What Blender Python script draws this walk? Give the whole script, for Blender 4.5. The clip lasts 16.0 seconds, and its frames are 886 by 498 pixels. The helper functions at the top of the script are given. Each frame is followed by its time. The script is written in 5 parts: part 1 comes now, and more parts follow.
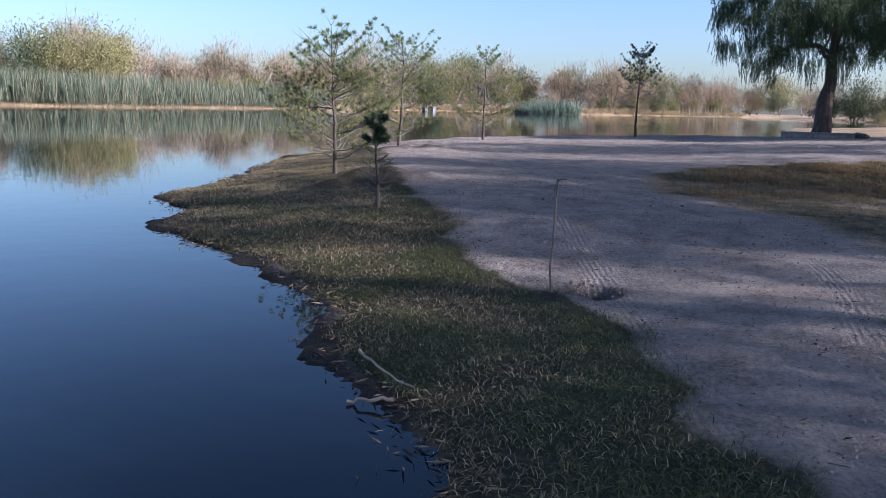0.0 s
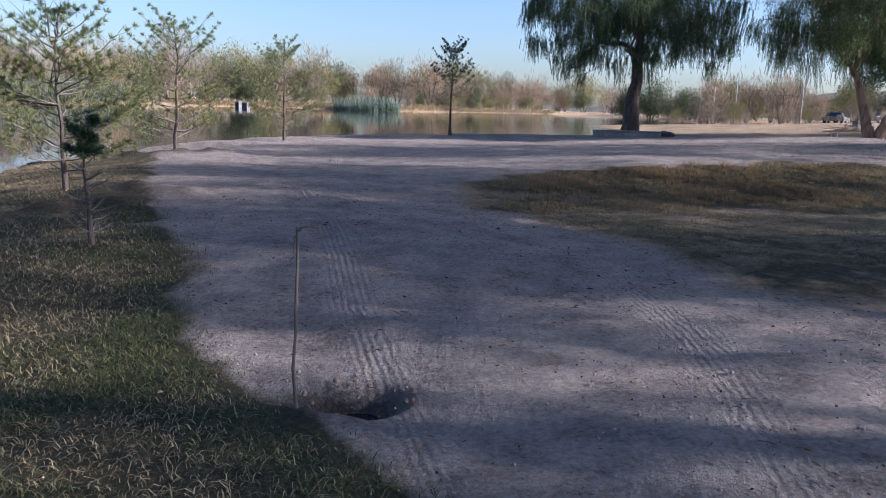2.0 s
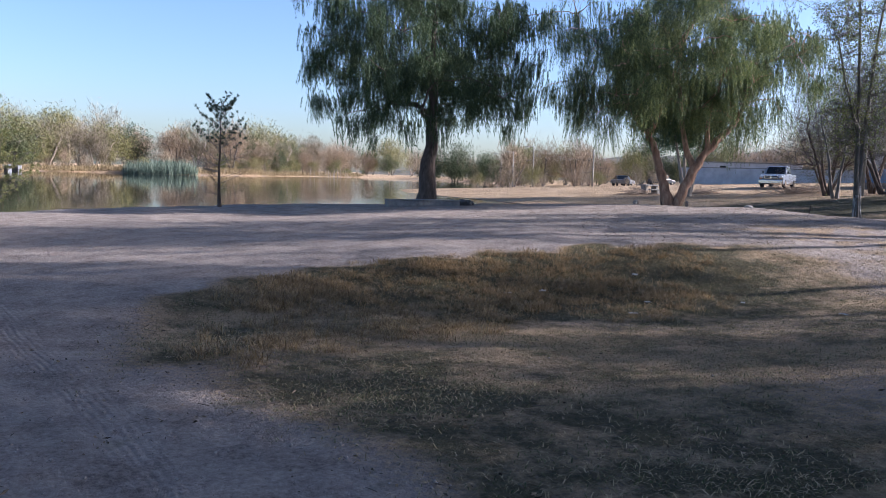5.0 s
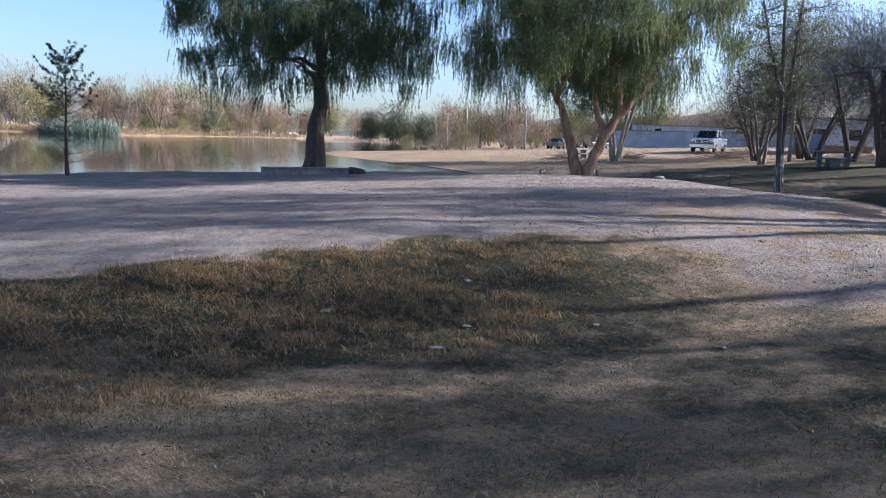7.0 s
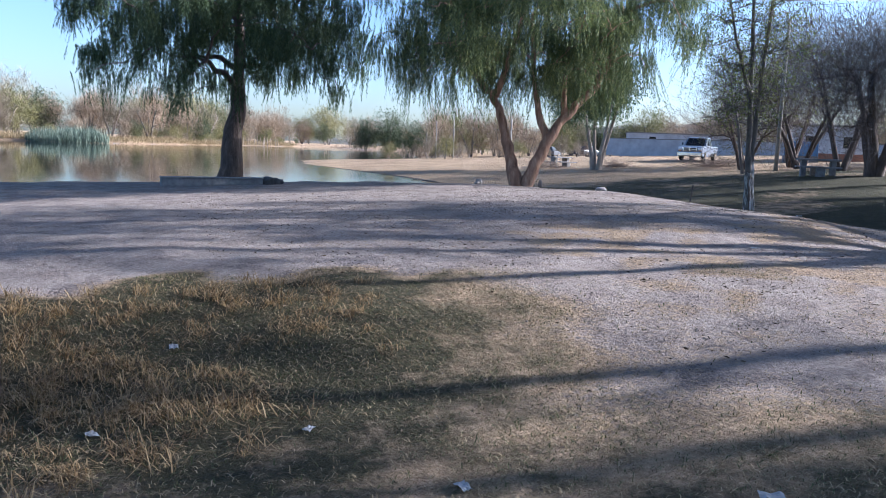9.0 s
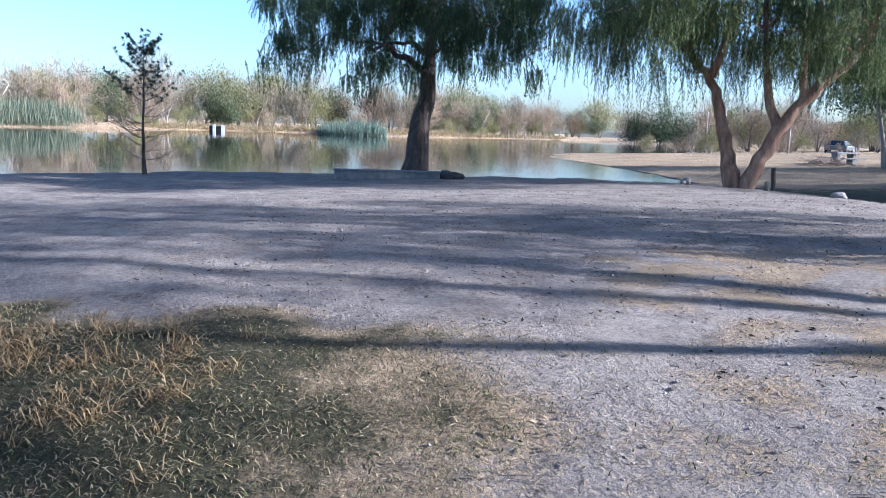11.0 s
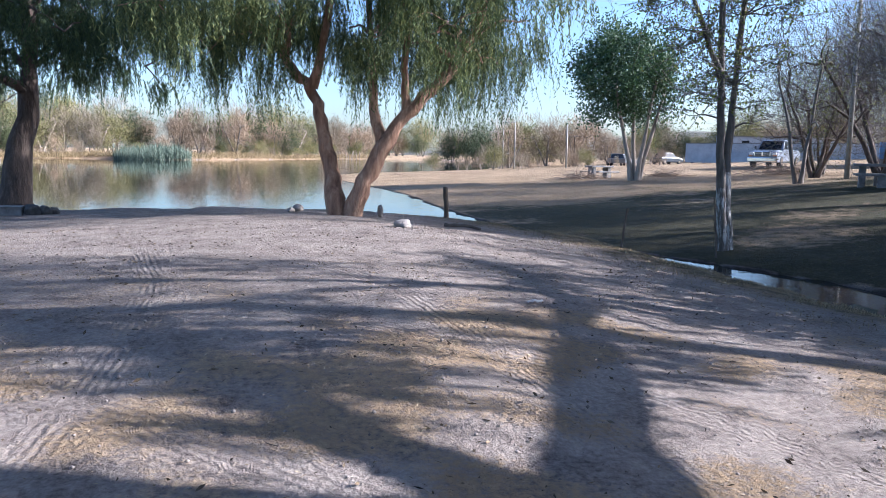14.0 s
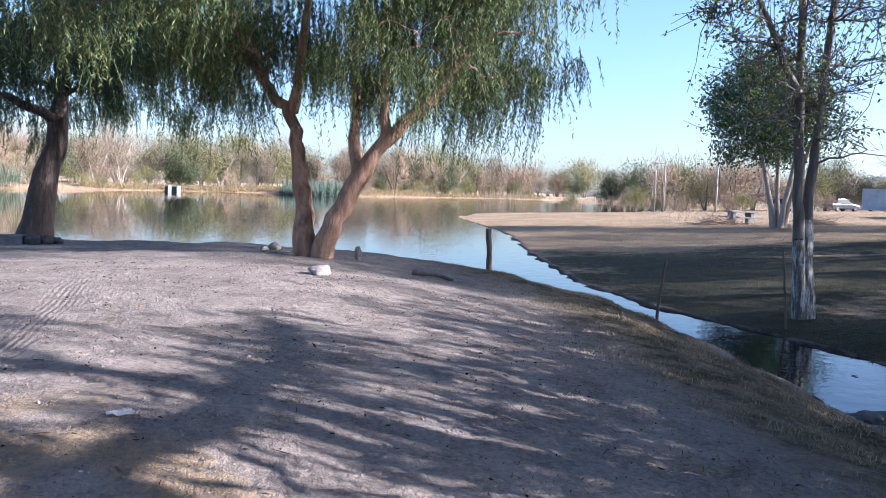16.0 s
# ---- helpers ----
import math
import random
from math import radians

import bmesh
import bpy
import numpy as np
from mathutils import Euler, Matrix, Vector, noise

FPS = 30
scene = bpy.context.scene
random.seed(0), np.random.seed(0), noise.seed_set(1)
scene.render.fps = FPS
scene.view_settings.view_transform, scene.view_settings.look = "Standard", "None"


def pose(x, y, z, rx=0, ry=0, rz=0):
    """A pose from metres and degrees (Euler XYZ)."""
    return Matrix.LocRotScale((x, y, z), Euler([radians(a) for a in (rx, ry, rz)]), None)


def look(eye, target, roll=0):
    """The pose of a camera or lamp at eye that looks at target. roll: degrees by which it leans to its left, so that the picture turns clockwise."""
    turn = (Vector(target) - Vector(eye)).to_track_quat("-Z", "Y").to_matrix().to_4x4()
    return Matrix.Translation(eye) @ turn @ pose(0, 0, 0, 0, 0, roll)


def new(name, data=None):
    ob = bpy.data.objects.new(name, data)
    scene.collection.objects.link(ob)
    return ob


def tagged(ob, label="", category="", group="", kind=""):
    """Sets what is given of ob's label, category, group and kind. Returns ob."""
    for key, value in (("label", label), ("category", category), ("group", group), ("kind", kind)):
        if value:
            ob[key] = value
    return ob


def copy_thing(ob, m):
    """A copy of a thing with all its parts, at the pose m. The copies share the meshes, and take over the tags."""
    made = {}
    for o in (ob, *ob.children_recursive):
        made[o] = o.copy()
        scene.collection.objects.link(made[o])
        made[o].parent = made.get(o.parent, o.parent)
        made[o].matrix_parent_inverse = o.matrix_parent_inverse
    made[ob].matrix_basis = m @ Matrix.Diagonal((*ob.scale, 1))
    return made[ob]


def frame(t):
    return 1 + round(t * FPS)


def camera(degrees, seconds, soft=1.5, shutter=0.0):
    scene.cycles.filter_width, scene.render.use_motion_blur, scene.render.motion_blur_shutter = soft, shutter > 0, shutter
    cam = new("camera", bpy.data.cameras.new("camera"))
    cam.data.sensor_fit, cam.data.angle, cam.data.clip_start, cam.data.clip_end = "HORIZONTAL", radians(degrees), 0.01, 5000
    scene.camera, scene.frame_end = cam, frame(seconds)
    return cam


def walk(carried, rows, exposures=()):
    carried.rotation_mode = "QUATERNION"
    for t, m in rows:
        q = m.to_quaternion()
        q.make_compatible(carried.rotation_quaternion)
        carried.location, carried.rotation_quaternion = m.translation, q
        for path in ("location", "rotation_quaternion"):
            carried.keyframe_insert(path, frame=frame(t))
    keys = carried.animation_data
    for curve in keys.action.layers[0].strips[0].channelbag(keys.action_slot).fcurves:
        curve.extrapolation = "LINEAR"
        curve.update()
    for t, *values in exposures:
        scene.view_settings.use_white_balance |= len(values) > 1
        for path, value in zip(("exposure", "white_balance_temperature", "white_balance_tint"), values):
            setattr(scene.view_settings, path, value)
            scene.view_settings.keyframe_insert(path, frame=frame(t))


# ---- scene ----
cam = camera(59.4, 16.0, 0.5)
PATH = [
    (0, (-0.31, -1.192, 1.63), (-0.566, 0.757, 1.262), 1.7),
    (0.5, (-0.012, -0.7, 1.621), (-0.155, 1.261, 1.252), 1.7),
    (1, (0.047, -0.013, 1.628), (0.03, 1.952, 1.257), 1.9),
    (1.5, (0.106, 0.663, 1.639), (0.221, 2.626, 1.271), 1.9),
    (2, (0.119, 1.304, 1.666), (0.308, 3.262, 1.303), 2.0),
    (2.5, (0.128, 1.968, 1.696), (0.405, 3.924, 1.384), 2.0),
    (3, (0.252, 2.615, 1.702), (0.648, 4.563, 1.475), 2.0),
    (3.5, (0.442, 3.294, 1.684), (0.92, 5.228, 1.505), 2.1),
    (4, (0.832, 3.952, 1.708), (1.384, 5.867, 1.537), 2.0),
    (6.5, (3.778, 6.798, 2.007), (4.526, 8.635, 1.75), 2.1),
    (7, (4.506, 7.208, 2.024), (5.289, 9.026, 1.741), 2.2),
    (7.5, (5.282, 7.576, 2.044), (6.087, 9.383, 1.748), 2.2),
    (8, (6.017, 7.996, 2.02), (6.826, 9.802, 1.73), 2.1),
    (8.5, (6.784, 8.381, 1.998), (7.583, 10.194, 1.721), 2.1),
    (9, (7.63, 8.775, 2.045), (8.404, 10.6, 1.783), 2.2),
    (9.5, (8.318, 9.299, 2.052), (8.895, 11.197, 1.8), 2.5),
    (12, (12.412, 12.011, 2.105), (12.443, 13.98, 1.757), 2.0),
    (12.5, (13.366, 12.484, 2.255), (13.43, 14.449, 1.887), 2.0),
    (13, (14.235, 12.656, 2.27), (14.394, 14.619, 1.919), 2.1),
    (13.5, (15.124, 12.785, 2.246), (15.543, 14.715, 1.928), 2.1),
    (14, (16.071, 12.944, 2.234), (16.574, 14.864, 1.99), 1.0),
    (14.5, (17.072, 13.164, 2.28), (17.565, 15.091, 2.072), 1.9),
    (15, (18.097, 13.537, 2.29), (18.518, 15.484, 2.109), 2.0),
    (15.5, (19.05, 13.97, 2.251), (19.356, 15.941, 2.098), 2.0),
    (16, (19.646, 14.82, 2.227), (19.729, 16.813, 2.074), 2.1),
]
walk(cam, [(t, look(eye, target, roll)) for t, eye, target, roll in PATH], [(0, 1.42, 5100, 20), (2.5, 1.4, 5200, 20), (4, 1.52, 5300, 20), (7, 1.58, 5100, 17), (9.5, 1.82, 4880, 15), (12, 1.9, 4620, 12), (13.5, 1.88, 4800, 13), (14.5, 2.0, 5150, 18), (16, 2.04, 5100, 18)])

# ---- light ----
SUN_DIR = Vector((0.97, -0.24, 0.0)).normalized()
SUN_ELEV = radians(22.0)
to_sun = Vector((SUN_DIR.x * math.cos(SUN_ELEV), SUN_DIR.y * math.cos(SUN_ELEV), math.sin(SUN_ELEV)))
world = bpy.data.worlds.new("world")
scene.world = world
world.use_nodes = True
wn = world.node_tree.nodes
sky = wn.new("ShaderNodeTexSky")
sky.sky_type = "NISHITA"
sky.sun_disc = False
sky.sun_elevation = SUN_ELEV
sky.sun_rotation = math.atan2(to_sun.x, to_sun.y)
sky.air_density, sky.dust_density, sky.ozone_density = 1.0, 1.4, 1.8
wn["Background"].inputs["Strength"].default_value = 0.072
world.node_tree.links.new(sky.outputs["Color"], wn["Background"].inputs["Color"])
sun = new("sun", bpy.data.lights.new("sun", "SUN"))
sun.data.energy, sun.data.angle, sun.data.color = 5.0, radians(0.6), (1.0, 0.88, 0.72)
sun.matrix_world = look(to_sun * 100, (0, 0, 0))


# ---- mesh helpers ----
def mesh_data(name, verts, faces, smooth=False):
    """A mesh from arrays: verts (n, 3), faces (m, k)."""
    verts, faces = np.asarray(verts, dtype=np.float32), np.asarray(faces, dtype=np.int32)
    me = bpy.data.meshes.new(name)
    me.vertices.add(len(verts))
    me.vertices.foreach_set("co", verts.ravel())
    k = faces.shape[1]
    me.loops.add(faces.size)
    me.loops.foreach_set("vertex_index", faces.ravel())
    me.polygons.add(len(faces))
    me.polygons.foreach_set("loop_start", np.arange(len(faces), dtype=np.int32) * k)
    me.polygons.foreach_set("use_smooth", np.full(len(faces), smooth))
    me.update(calc_edges=True)
    return me


def put(name, me, material, parent=None, label=""):
    ob = new(name, me)
    if material and not me.materials:
        me.materials.append(material)
    if parent:
        ob.parent = parent
    return tagged(ob, label=label)


def part(name, bm, material, parent=None, label="", smooth=False):
    """Links a bmesh as one mesh object under a thing or under a part."""
    me = bpy.data.meshes.new(name)
    bm.normal_update()
    bm.to_mesh(me)
    bm.free()
    if smooth:
        me.polygons.foreach_set("use_smooth", [True] * len(me.polygons))
    return put(name, me, material, parent, label)


def thing(name, m, label, category, group="", kind=""):
    ob = new(name)
    ob.empty_display_size = 0.1
    ob.matrix_world = m
    return tagged(ob, label, category, group, kind)


def box(x0, y0, z0, x1, y1, z1, bevel=0.0, bm=None, m=None):
    bm = bm or bmesh.new()
    t = Matrix.Translation(((x0 + x1) / 2, (y0 + y1) / 2, (z0 + z1) / 2)) @ Matrix.Diagonal((x1 - x0, y1 - y0, z1 - z0, 1))
    made = bmesh.ops.create_cube(bm, size=1.0, matrix=(m or Matrix()) @ t)
    if bevel:
        edges = list({e for v in made["verts"] for e in v.link_edges})
        bmesh.ops.bevel(bm, geom=edges, offset=bevel, segments=2, affect="EDGES", profile=0.6)
    return bm


def rough(bm, amount, scale, seed=0.0):
    for v in bm.verts:
        v.co += noise.noise_vector(v.co * scale + Vector((seed, seed * 0.7, 0))) * amount
    return bm


def cyl(r, depth, segments=12, m=None, bm=None, r2=None):
    bm = bm or bmesh.new()
    bmesh.ops.create_cone(bm, cap_ends=True, segments=segments, radius1=r, radius2=r if r2 is None else r2, depth=depth, matrix=m or Matrix())
    return bm


def tubes(lines, sides=6):
    """Tapered round limbs along polylines [(points, radii), ...]."""
    V, F, base = [], [], 0
    ang = np.arange(sides) * 2 * np.pi / sides
    for pts, rad in lines:
        pts, rad = np.asarray(pts, float), np.asarray(rad, float)
        d = np.gradient(pts, axis=0)
        d /= np.linalg.norm(d, axis=1, keepdims=True) + 1e-9
        ref = np.eye(3)[int(np.argmin(np.abs(pts[-1] - pts[0])))][None]
        u = np.cross(d, ref)
        u /= np.linalg.norm(u, axis=1, keepdims=True) + 1e-9
        w = np.cross(d, u)
        ring = pts[:, None] + rad[:, None, None] * (np.cos(ang)[None, :, None] * u[:, None] + np.sin(ang)[None, :, None] * w[:, None])
        n = len(pts)
        V.append(ring.reshape(-1, 3))
        i = np.arange(n - 1)[:, None] * sides + np.arange(sides)[None]
        j = np.arange(n - 1)[:, None] * sides + (np.arange(sides)[None] + 1) % sides
        F.append(np.stack([i, j, j + sides, i + sides], -1).reshape(-1, 4) + base)
        base += n * sides
    return np.concatenate(V), np.concatenate(F)


def leaves(centres, along, length, width, rng, fold=0.25):
    """Pointed leaves: a rhombus for each centre, lying along a direction, turned at random about it."""
    n = len(centres)
    along = along / (np.linalg.norm(along, axis=1, keepdims=True) + 1e-9)
    side = np.cross(along, rng.normal(size=(n, 3)))
    side /= np.linalg.norm(side, axis=1, keepdims=True) + 1e-9
    up = np.cross(along, side)
    L, W = np.broadcast_to(length, n)[:, None] / 2, np.broadcast_to(width, n)[:, None] / 2
    v = np.stack([centres - along * L, centres + side * W + up * W * fold, centres + along * L, centres - side * W + up * W * fold], 1)
    return v.reshape(-1, 3), np.arange(4 * n).reshape(n, 4)


def bend(p0, p1, n, wobble, rng, arch=0.0):
    """A crooked limb from p0 to p1."""
    p0, p1 = np.asarray(p0, float), np.asarray(p1, float)
    s = np.linspace(0, 1, n)[:, None]
    pts = p0 + (p1 - p0) * s
    L = np.linalg.norm(p1 - p0)
    off = rng.normal(size=(n, 3)) * wobble * L
    off = (off + np.roll(off, 1, 0)) / 2
    off *= np.sin(np.pi * s)
    pts = pts + off
    pts[:, 2] += arch * L * np.sin(np.pi * s[:, 0])
    return pts


# ---- materials ----
def material(name, rough_=0.85):
    m = bpy.data.materials.new(name)
    m.use_nodes = True
    b = m.node_tree.nodes["Principled BSDF"]
    b.inputs["Roughness"].default_value = rough_
    return m, m.node_tree.nodes, m.node_tree.links, b


def noise_node(nodes, links, scale, detail=4.0, rough_=0.6, coord="Object"):
    tc = nodes.new("ShaderNodeTexCoord")
    n = nodes.new("ShaderNodeTexNoise")
    n.inputs["Scale"].default_value, n.inputs["Detail"].default_value, n.inputs["Roughness"].default_value = scale, detail, rough_
    links.new(tc.outputs[coord], n.inputs["Vector"])
    return n


def ramp(nodes, links, source, stops):
    r = nodes.new("ShaderNodeValToRGB")
    while len(r.color_ramp.elements) < len(stops):
        r.color_ramp.elements.new(0.5)
    for e, (pos, col) in zip(r.color_ramp.elements, stops):
        e.position, e.color = pos, (*col, 1)
    links.new(source, r.inputs["Fac"])
    return r


def surface(name, stops, scale=6.0, rough_=0.85, bump=0.3, bump_scale=40.0, dist=0.02, metal=0.0, coord="Object", stretch=None):
    """A mottled surface: colours by noise, with a second finer noise as relief."""
    m, nodes, links, b = material(name, rough_)
    n = noise_node(nodes, links, scale, 6, 0.65, coord)
    if stretch:
        mp = nodes.new("ShaderNodeMapping")
        mp.inputs["Scale"].default_value = stretch
        links.new(n.inputs["Vector"].links[0].from_socket, mp.inputs["Vector"])
        links.new(mp.outputs["Vector"], n.inputs["Vector"])
    r = ramp(nodes, links, n.outputs["Fac"], stops)
    links.new(r.outputs["Color"], b.inputs["Base Color"])
    b.inputs["Metallic"].default_value = metal
    if bump:
        f = noise_node(nodes, links, bump_scale, 5, 0.7, coord)
        if stretch:
            links.new(mp.outputs["Vector"], f.inputs["Vector"])
        bp = nodes.new("ShaderNodeBump")
        bp.inputs["Strength"].default_value, bp.inputs["Distance"].default_value = bump, dist
        links.new(f.outputs["Fac"], bp.inputs["Height"])
        links.new(bp.outputs["Normal"], b.inputs["Normal"])
    return m


def leafy(name, colours, translucent=0.35, rough_=0.6, by_object=0.0):
    """Leaves that differ one by one, and let some light through."""
    m, nodes, links, b = material(name, rough_)
    g = nodes.new("ShaderNodeNewGeometry")
    src = g.outputs["Random Per Island"]
    if by_object:
        oi = nodes.new("ShaderNodeObjectInfo")
        mx = nodes.new("ShaderNodeMix")
        mx.inputs["Factor"].default_value = by_object
        links.new(src, mx.inputs["A"])
        links.new(oi.outputs["Random"], mx.inputs["B"])
        src = mx.outputs["Result"]
    k = len(colours)
    r = ramp(nodes, links, src, [(i / max(1, k - 1), c) for i, c in enumerate(colours)])
    links.new(r.outputs["Color"], b.inputs["Base Color"])
    b.inputs["Specular IOR Level"].default_value = 0.3
    t = nodes.new("ShaderNodeBsdfTranslucent")
    links.new(r.outputs["Color"], t.inputs["Color"])
    ms = nodes.new("ShaderNodeMixShader")
    ms.inputs["Fac"].default_value = translucent
    links.new(b.outputs["BSDF"], ms.inputs[1])
    links.new(t.outputs["BSDF"], ms.inputs[2])
    links.new(ms.outputs["Shader"], nodes["Material Output"].inputs["Surface"])
    return m


def plain(name, colour, rough_=0.5, metal=0.0, coat=0.0):
    m, nodes, links, b = material(name, rough_)
    b.inputs["Base Color"].default_value = (*colour, 1)
    b.inputs["Metallic"].default_value = metal
    b.inputs["Coat Weight"].default_value = coat
    return m


BARK_DARK = surface("bark_dark", [(0.3, (0.035, 0.024, 0.018)), (0.55, (0.09, 0.065, 0.05)), (0.75, (0.16, 0.12, 0.09))], 7, 0.92, 1.0, 9, 0.06, stretch=(1, 1, 0.25))
BARK_RED = surface("bark_reddish", [(0.3, (0.1, 0.05, 0.03)), (0.5, (0.28, 0.16, 0.1)), (0.72, (0.48, 0.32, 0.21))], 6, 0.9, 1.0, 9, 0.06, stretch=(1, 1, 0.25))
BARK_GREY = surface("bark_grey", [(0.3, (0.07, 0.06, 0.05)), (0.7, (0.2, 0.17, 0.14))], 8, 0.92, 0.9, 10, 0.04, stretch=(1, 1, 0.3))
BARK_PALE = surface("bark_pale", [(0.3, (0.2, 0.16, 0.12)), (0.7, (0.42, 0.35, 0.28))], 4, 0.9, 0.8, 10, 0.04, stretch=(1, 1, 0.3))
MUD_GREEN = surface("weedy_mud", [(0.35, (0.03, 0.028, 0.018)), (0.5, (0.075, 0.07, 0.035)), (0.65, (0.15, 0.13, 0.07))], 12, 0.9, 1.0, 30, 0.04)
CLOD = surface("dry_clod", [(0.3, (0.16, 0.13, 0.11)), (0.7, (0.34, 0.28, 0.24))], 20, 0.95, 0.5, 60, 0.005)
LIME_WASH = surface("flaking_lime_wash", [(0.42, (0.1, 0.085, 0.07)), (0.5, (0.2, 0.18, 0.16)), (0.6, (0.5, 0.48, 0.45))], 16, 0.95, 0.9, 14, 0.03, stretch=(1, 1, 0.22))
PEPPER_LEAF = leafy("pepper_leaf", [(0.042, 0.066, 0.028), (0.075, 0.106, 0.04), (0.125, 0.155, 0.055), (0.24, 0.25, 0.08)], 0.36)
PEPPER_LEAF_DARK = leafy("pepper_leaf_dark", [(0.03, 0.05, 0.026), (0.055, 0.085, 0.034), (0.1, 0.13, 0.05)], 0.3)
FICUS_LEAF = leafy("ficus_leaf", [(0.025, 0.05, 0.026), (0.05, 0.09, 0.036), (0.09, 0.14, 0.05)], 0.25, 0.45)
SPARSE_LEAF = leafy("sparse_leaf", [(0.07, 0.09, 0.026), (0.14, 0.165, 0.045), (0.26, 0.26, 0.08)], 0.5)
NEEDLE_GREEN = leafy("needle_green", [(0.1, 0.14, 0.06), (0.17, 0.21, 0.085), (0.26, 0.28, 0.12)], 0.5)
NEEDLE_YELLOW = leafy("needle_yellowing", [(0.08, 0.1, 0.035), (0.16, 0.17, 0.06), (0.27, 0.24, 0.1)], 0.35)
NEEDLE_DARK = leafy("needle_dark", [(0.018, 0.036, 0.022), (0.035, 0.06, 0.032), (0.06, 0.085, 0.04)], 0.2)
TWIG_PINK = leafy("twig_pinkish", [(0.16, 0.115, 0.075), (0.28, 0.205, 0.135), (0.41, 0.315, 0.21)], 0.1, 0.9, 0.5)
TWIG_GREY = leafy("twig_greyish", [(0.12, 0.095, 0.065), (0.22, 0.18, 0.125), (0.34, 0.285, 0.2)], 0.1, 0.9, 0.5)
TWIG_DARK = leafy("twig_dark", [(0.06, 0.05, 0.045), (0.11, 0.09, 0.08), (0.19, 0.16, 0.14)], 0.1, 0.9)
SCRUB_OLIVE = leafy("scrub_olive", [(0.1, 0.095, 0.04), (0.19, 0.175, 0.07), (0.3, 0.265, 0.12)], 0.2, 0.9, 0.5)
SCRUB_GREEN = leafy("scrub_green", [(0.035, 0.05, 0.025), (0.075, 0.09, 0.04), (0.12, 0.13, 0.06)], 0.2, 0.8, 0.4)
REED = leafy("reed_blade", [(0.05, 0.075, 0.052), (0.1, 0.13, 0.085), (0.17, 0.18, 0.115), (0.27, 0.245, 0.155)], 0.25, 0.7)
REED_GREEN = leafy("reed_blade_green", [(0.09, 0.13, 0.1), (0.15, 0.19, 0.14), (0.22, 0.255, 0.18)], 0.2, 0.7)
GRASS_GREEN = leafy("grass_green", [(0.03, 0.045, 0.011), (0.058, 0.076, 0.019), (0.1, 0.104, 0.033), (0.19, 0.162, 0.07)], 0.3)
GRASS_DRY = leafy("grass_dry", [(0.12, 0.0863, 0.0413), (0.225, 0.165, 0.0825), (0.345, 0.262, 0.135), (0.45, 0.352, 0.203)], 0.3)
STRAW = leafy("trampled_straw", [(0.15, 0.11, 0.075), (0.29, 0.215, 0.135), (0.43, 0.33, 0.21), (0.56, 0.44, 0.29)], 0.1, 0.9)
GRASS_AMBER = leafy("grass_amber", [(0.09, 0.0562, 0.0225), (0.195, 0.124, 0.0525), (0.315, 0.21, 0.09), (0.413, 0.3, 0.15)], 0.3)
DEBRIS = leafy("dead_leaf", [(0.025, 0.018, 0.012), (0.07, 0.05, 0.03), (0.16, 0.115, 0.07), (0.3, 0.22, 0.14)], 0.1, 0.9)
CONCRETE = surface("weathered_concrete", [(0.3, (0.11, 0.105, 0.098)), (0.7, (0.26, 0.245, 0.23))], 5, 0.9, 0.4, 60, 0.01)
STONE = surface("field_stone", [(0.3, (0.17, 0.145, 0.125)), (0.7, (0.36, 0.315, 0.275))], 9, 0.9, 0.6, 30, 0.02)
DARK_STONE = surface("dark_stone", [(0.3, (0.04, 0.038, 0.036)), (0.7, (0.12, 0.11, 0.1))], 9, 0.9, 0.6, 30, 0.02)
OLD_WOOD = surface("old_wood", [(0.3, (0.06, 0.045, 0.035)), (0.7, (0.2, 0.15, 0.11))], 10, 0.9, 0.6, 30, 0.01, stretch=(1, 1, 0.15))
TWIG_WOOD = surface("dry_stick", [(0.3, (0.2, 0.14, 0.1)), (0.7, (0.42, 0.32, 0.23))], 12, 0.85, 0.4, 30, 0.005)
EARTH_RED = surface("dug_earth", [(0.3, (0.12, 0.075, 0.055)), (0.7, (0.27, 0.18, 0.13))], 9, 0.95, 0.8, 40, 0.02)
LIME_WHITE = surface("lime_white", [(0.3, (0.5, 0.49, 0.47)), (0.7, (0.75, 0.74, 0.71))], 3, 0.9, 0.2, 20, 0.01)
GREY_RENDER = surface("grey_render", [(0.3, (0.3, 0.3, 0.31)), (0.7, (0.46, 0.46, 0.47))], 0.8, 0.9, 0.2, 10, 0.01)
PAPER = plain("litter_paper", (0.5, 0.49, 0.47), 0.8)


# ---- the lie of the land ----
LAKE = np.array([(-0.6, -40), (-0.45, 0.2), (-0.73, 1.85), (-1.09, 2.74), (-1.86, 3.83), (-1.9, 4.5), (-3.03, 6.06), (-4.12, 6.86), (-5.14, 7.85), (-5.4, 9.2),
                 (-6.6, 10.6), (-6.5, 11.9), (-6.9, 14.7), (-7.8, 20.2), (-6.6, 24.5), (-5.2, 28.5), (-2.5, 32.5), (3, 36.5), (10, 37), (16, 35.5), (20.5, 32.5),
                 (22.6, 30.2), (24.0, 27.5), (24.2, 25), (24.25, 23), (24.6, 20), (25.6, 12), (26, 0), (28, 0), (27.6, 14), (26.9, 22), (26.3, 25.2), (25.5, 27.7),
                 (24.6, 30.2), (23.9, 34), (24, 43), (24.7, 55), (23.3, 79), (26, 92), (48, 118), (80, 190), (86, 262), (62, 268), (42, 246), (22, 205), (4, 180),
                 (-16, 184), (-30, 166)], float)
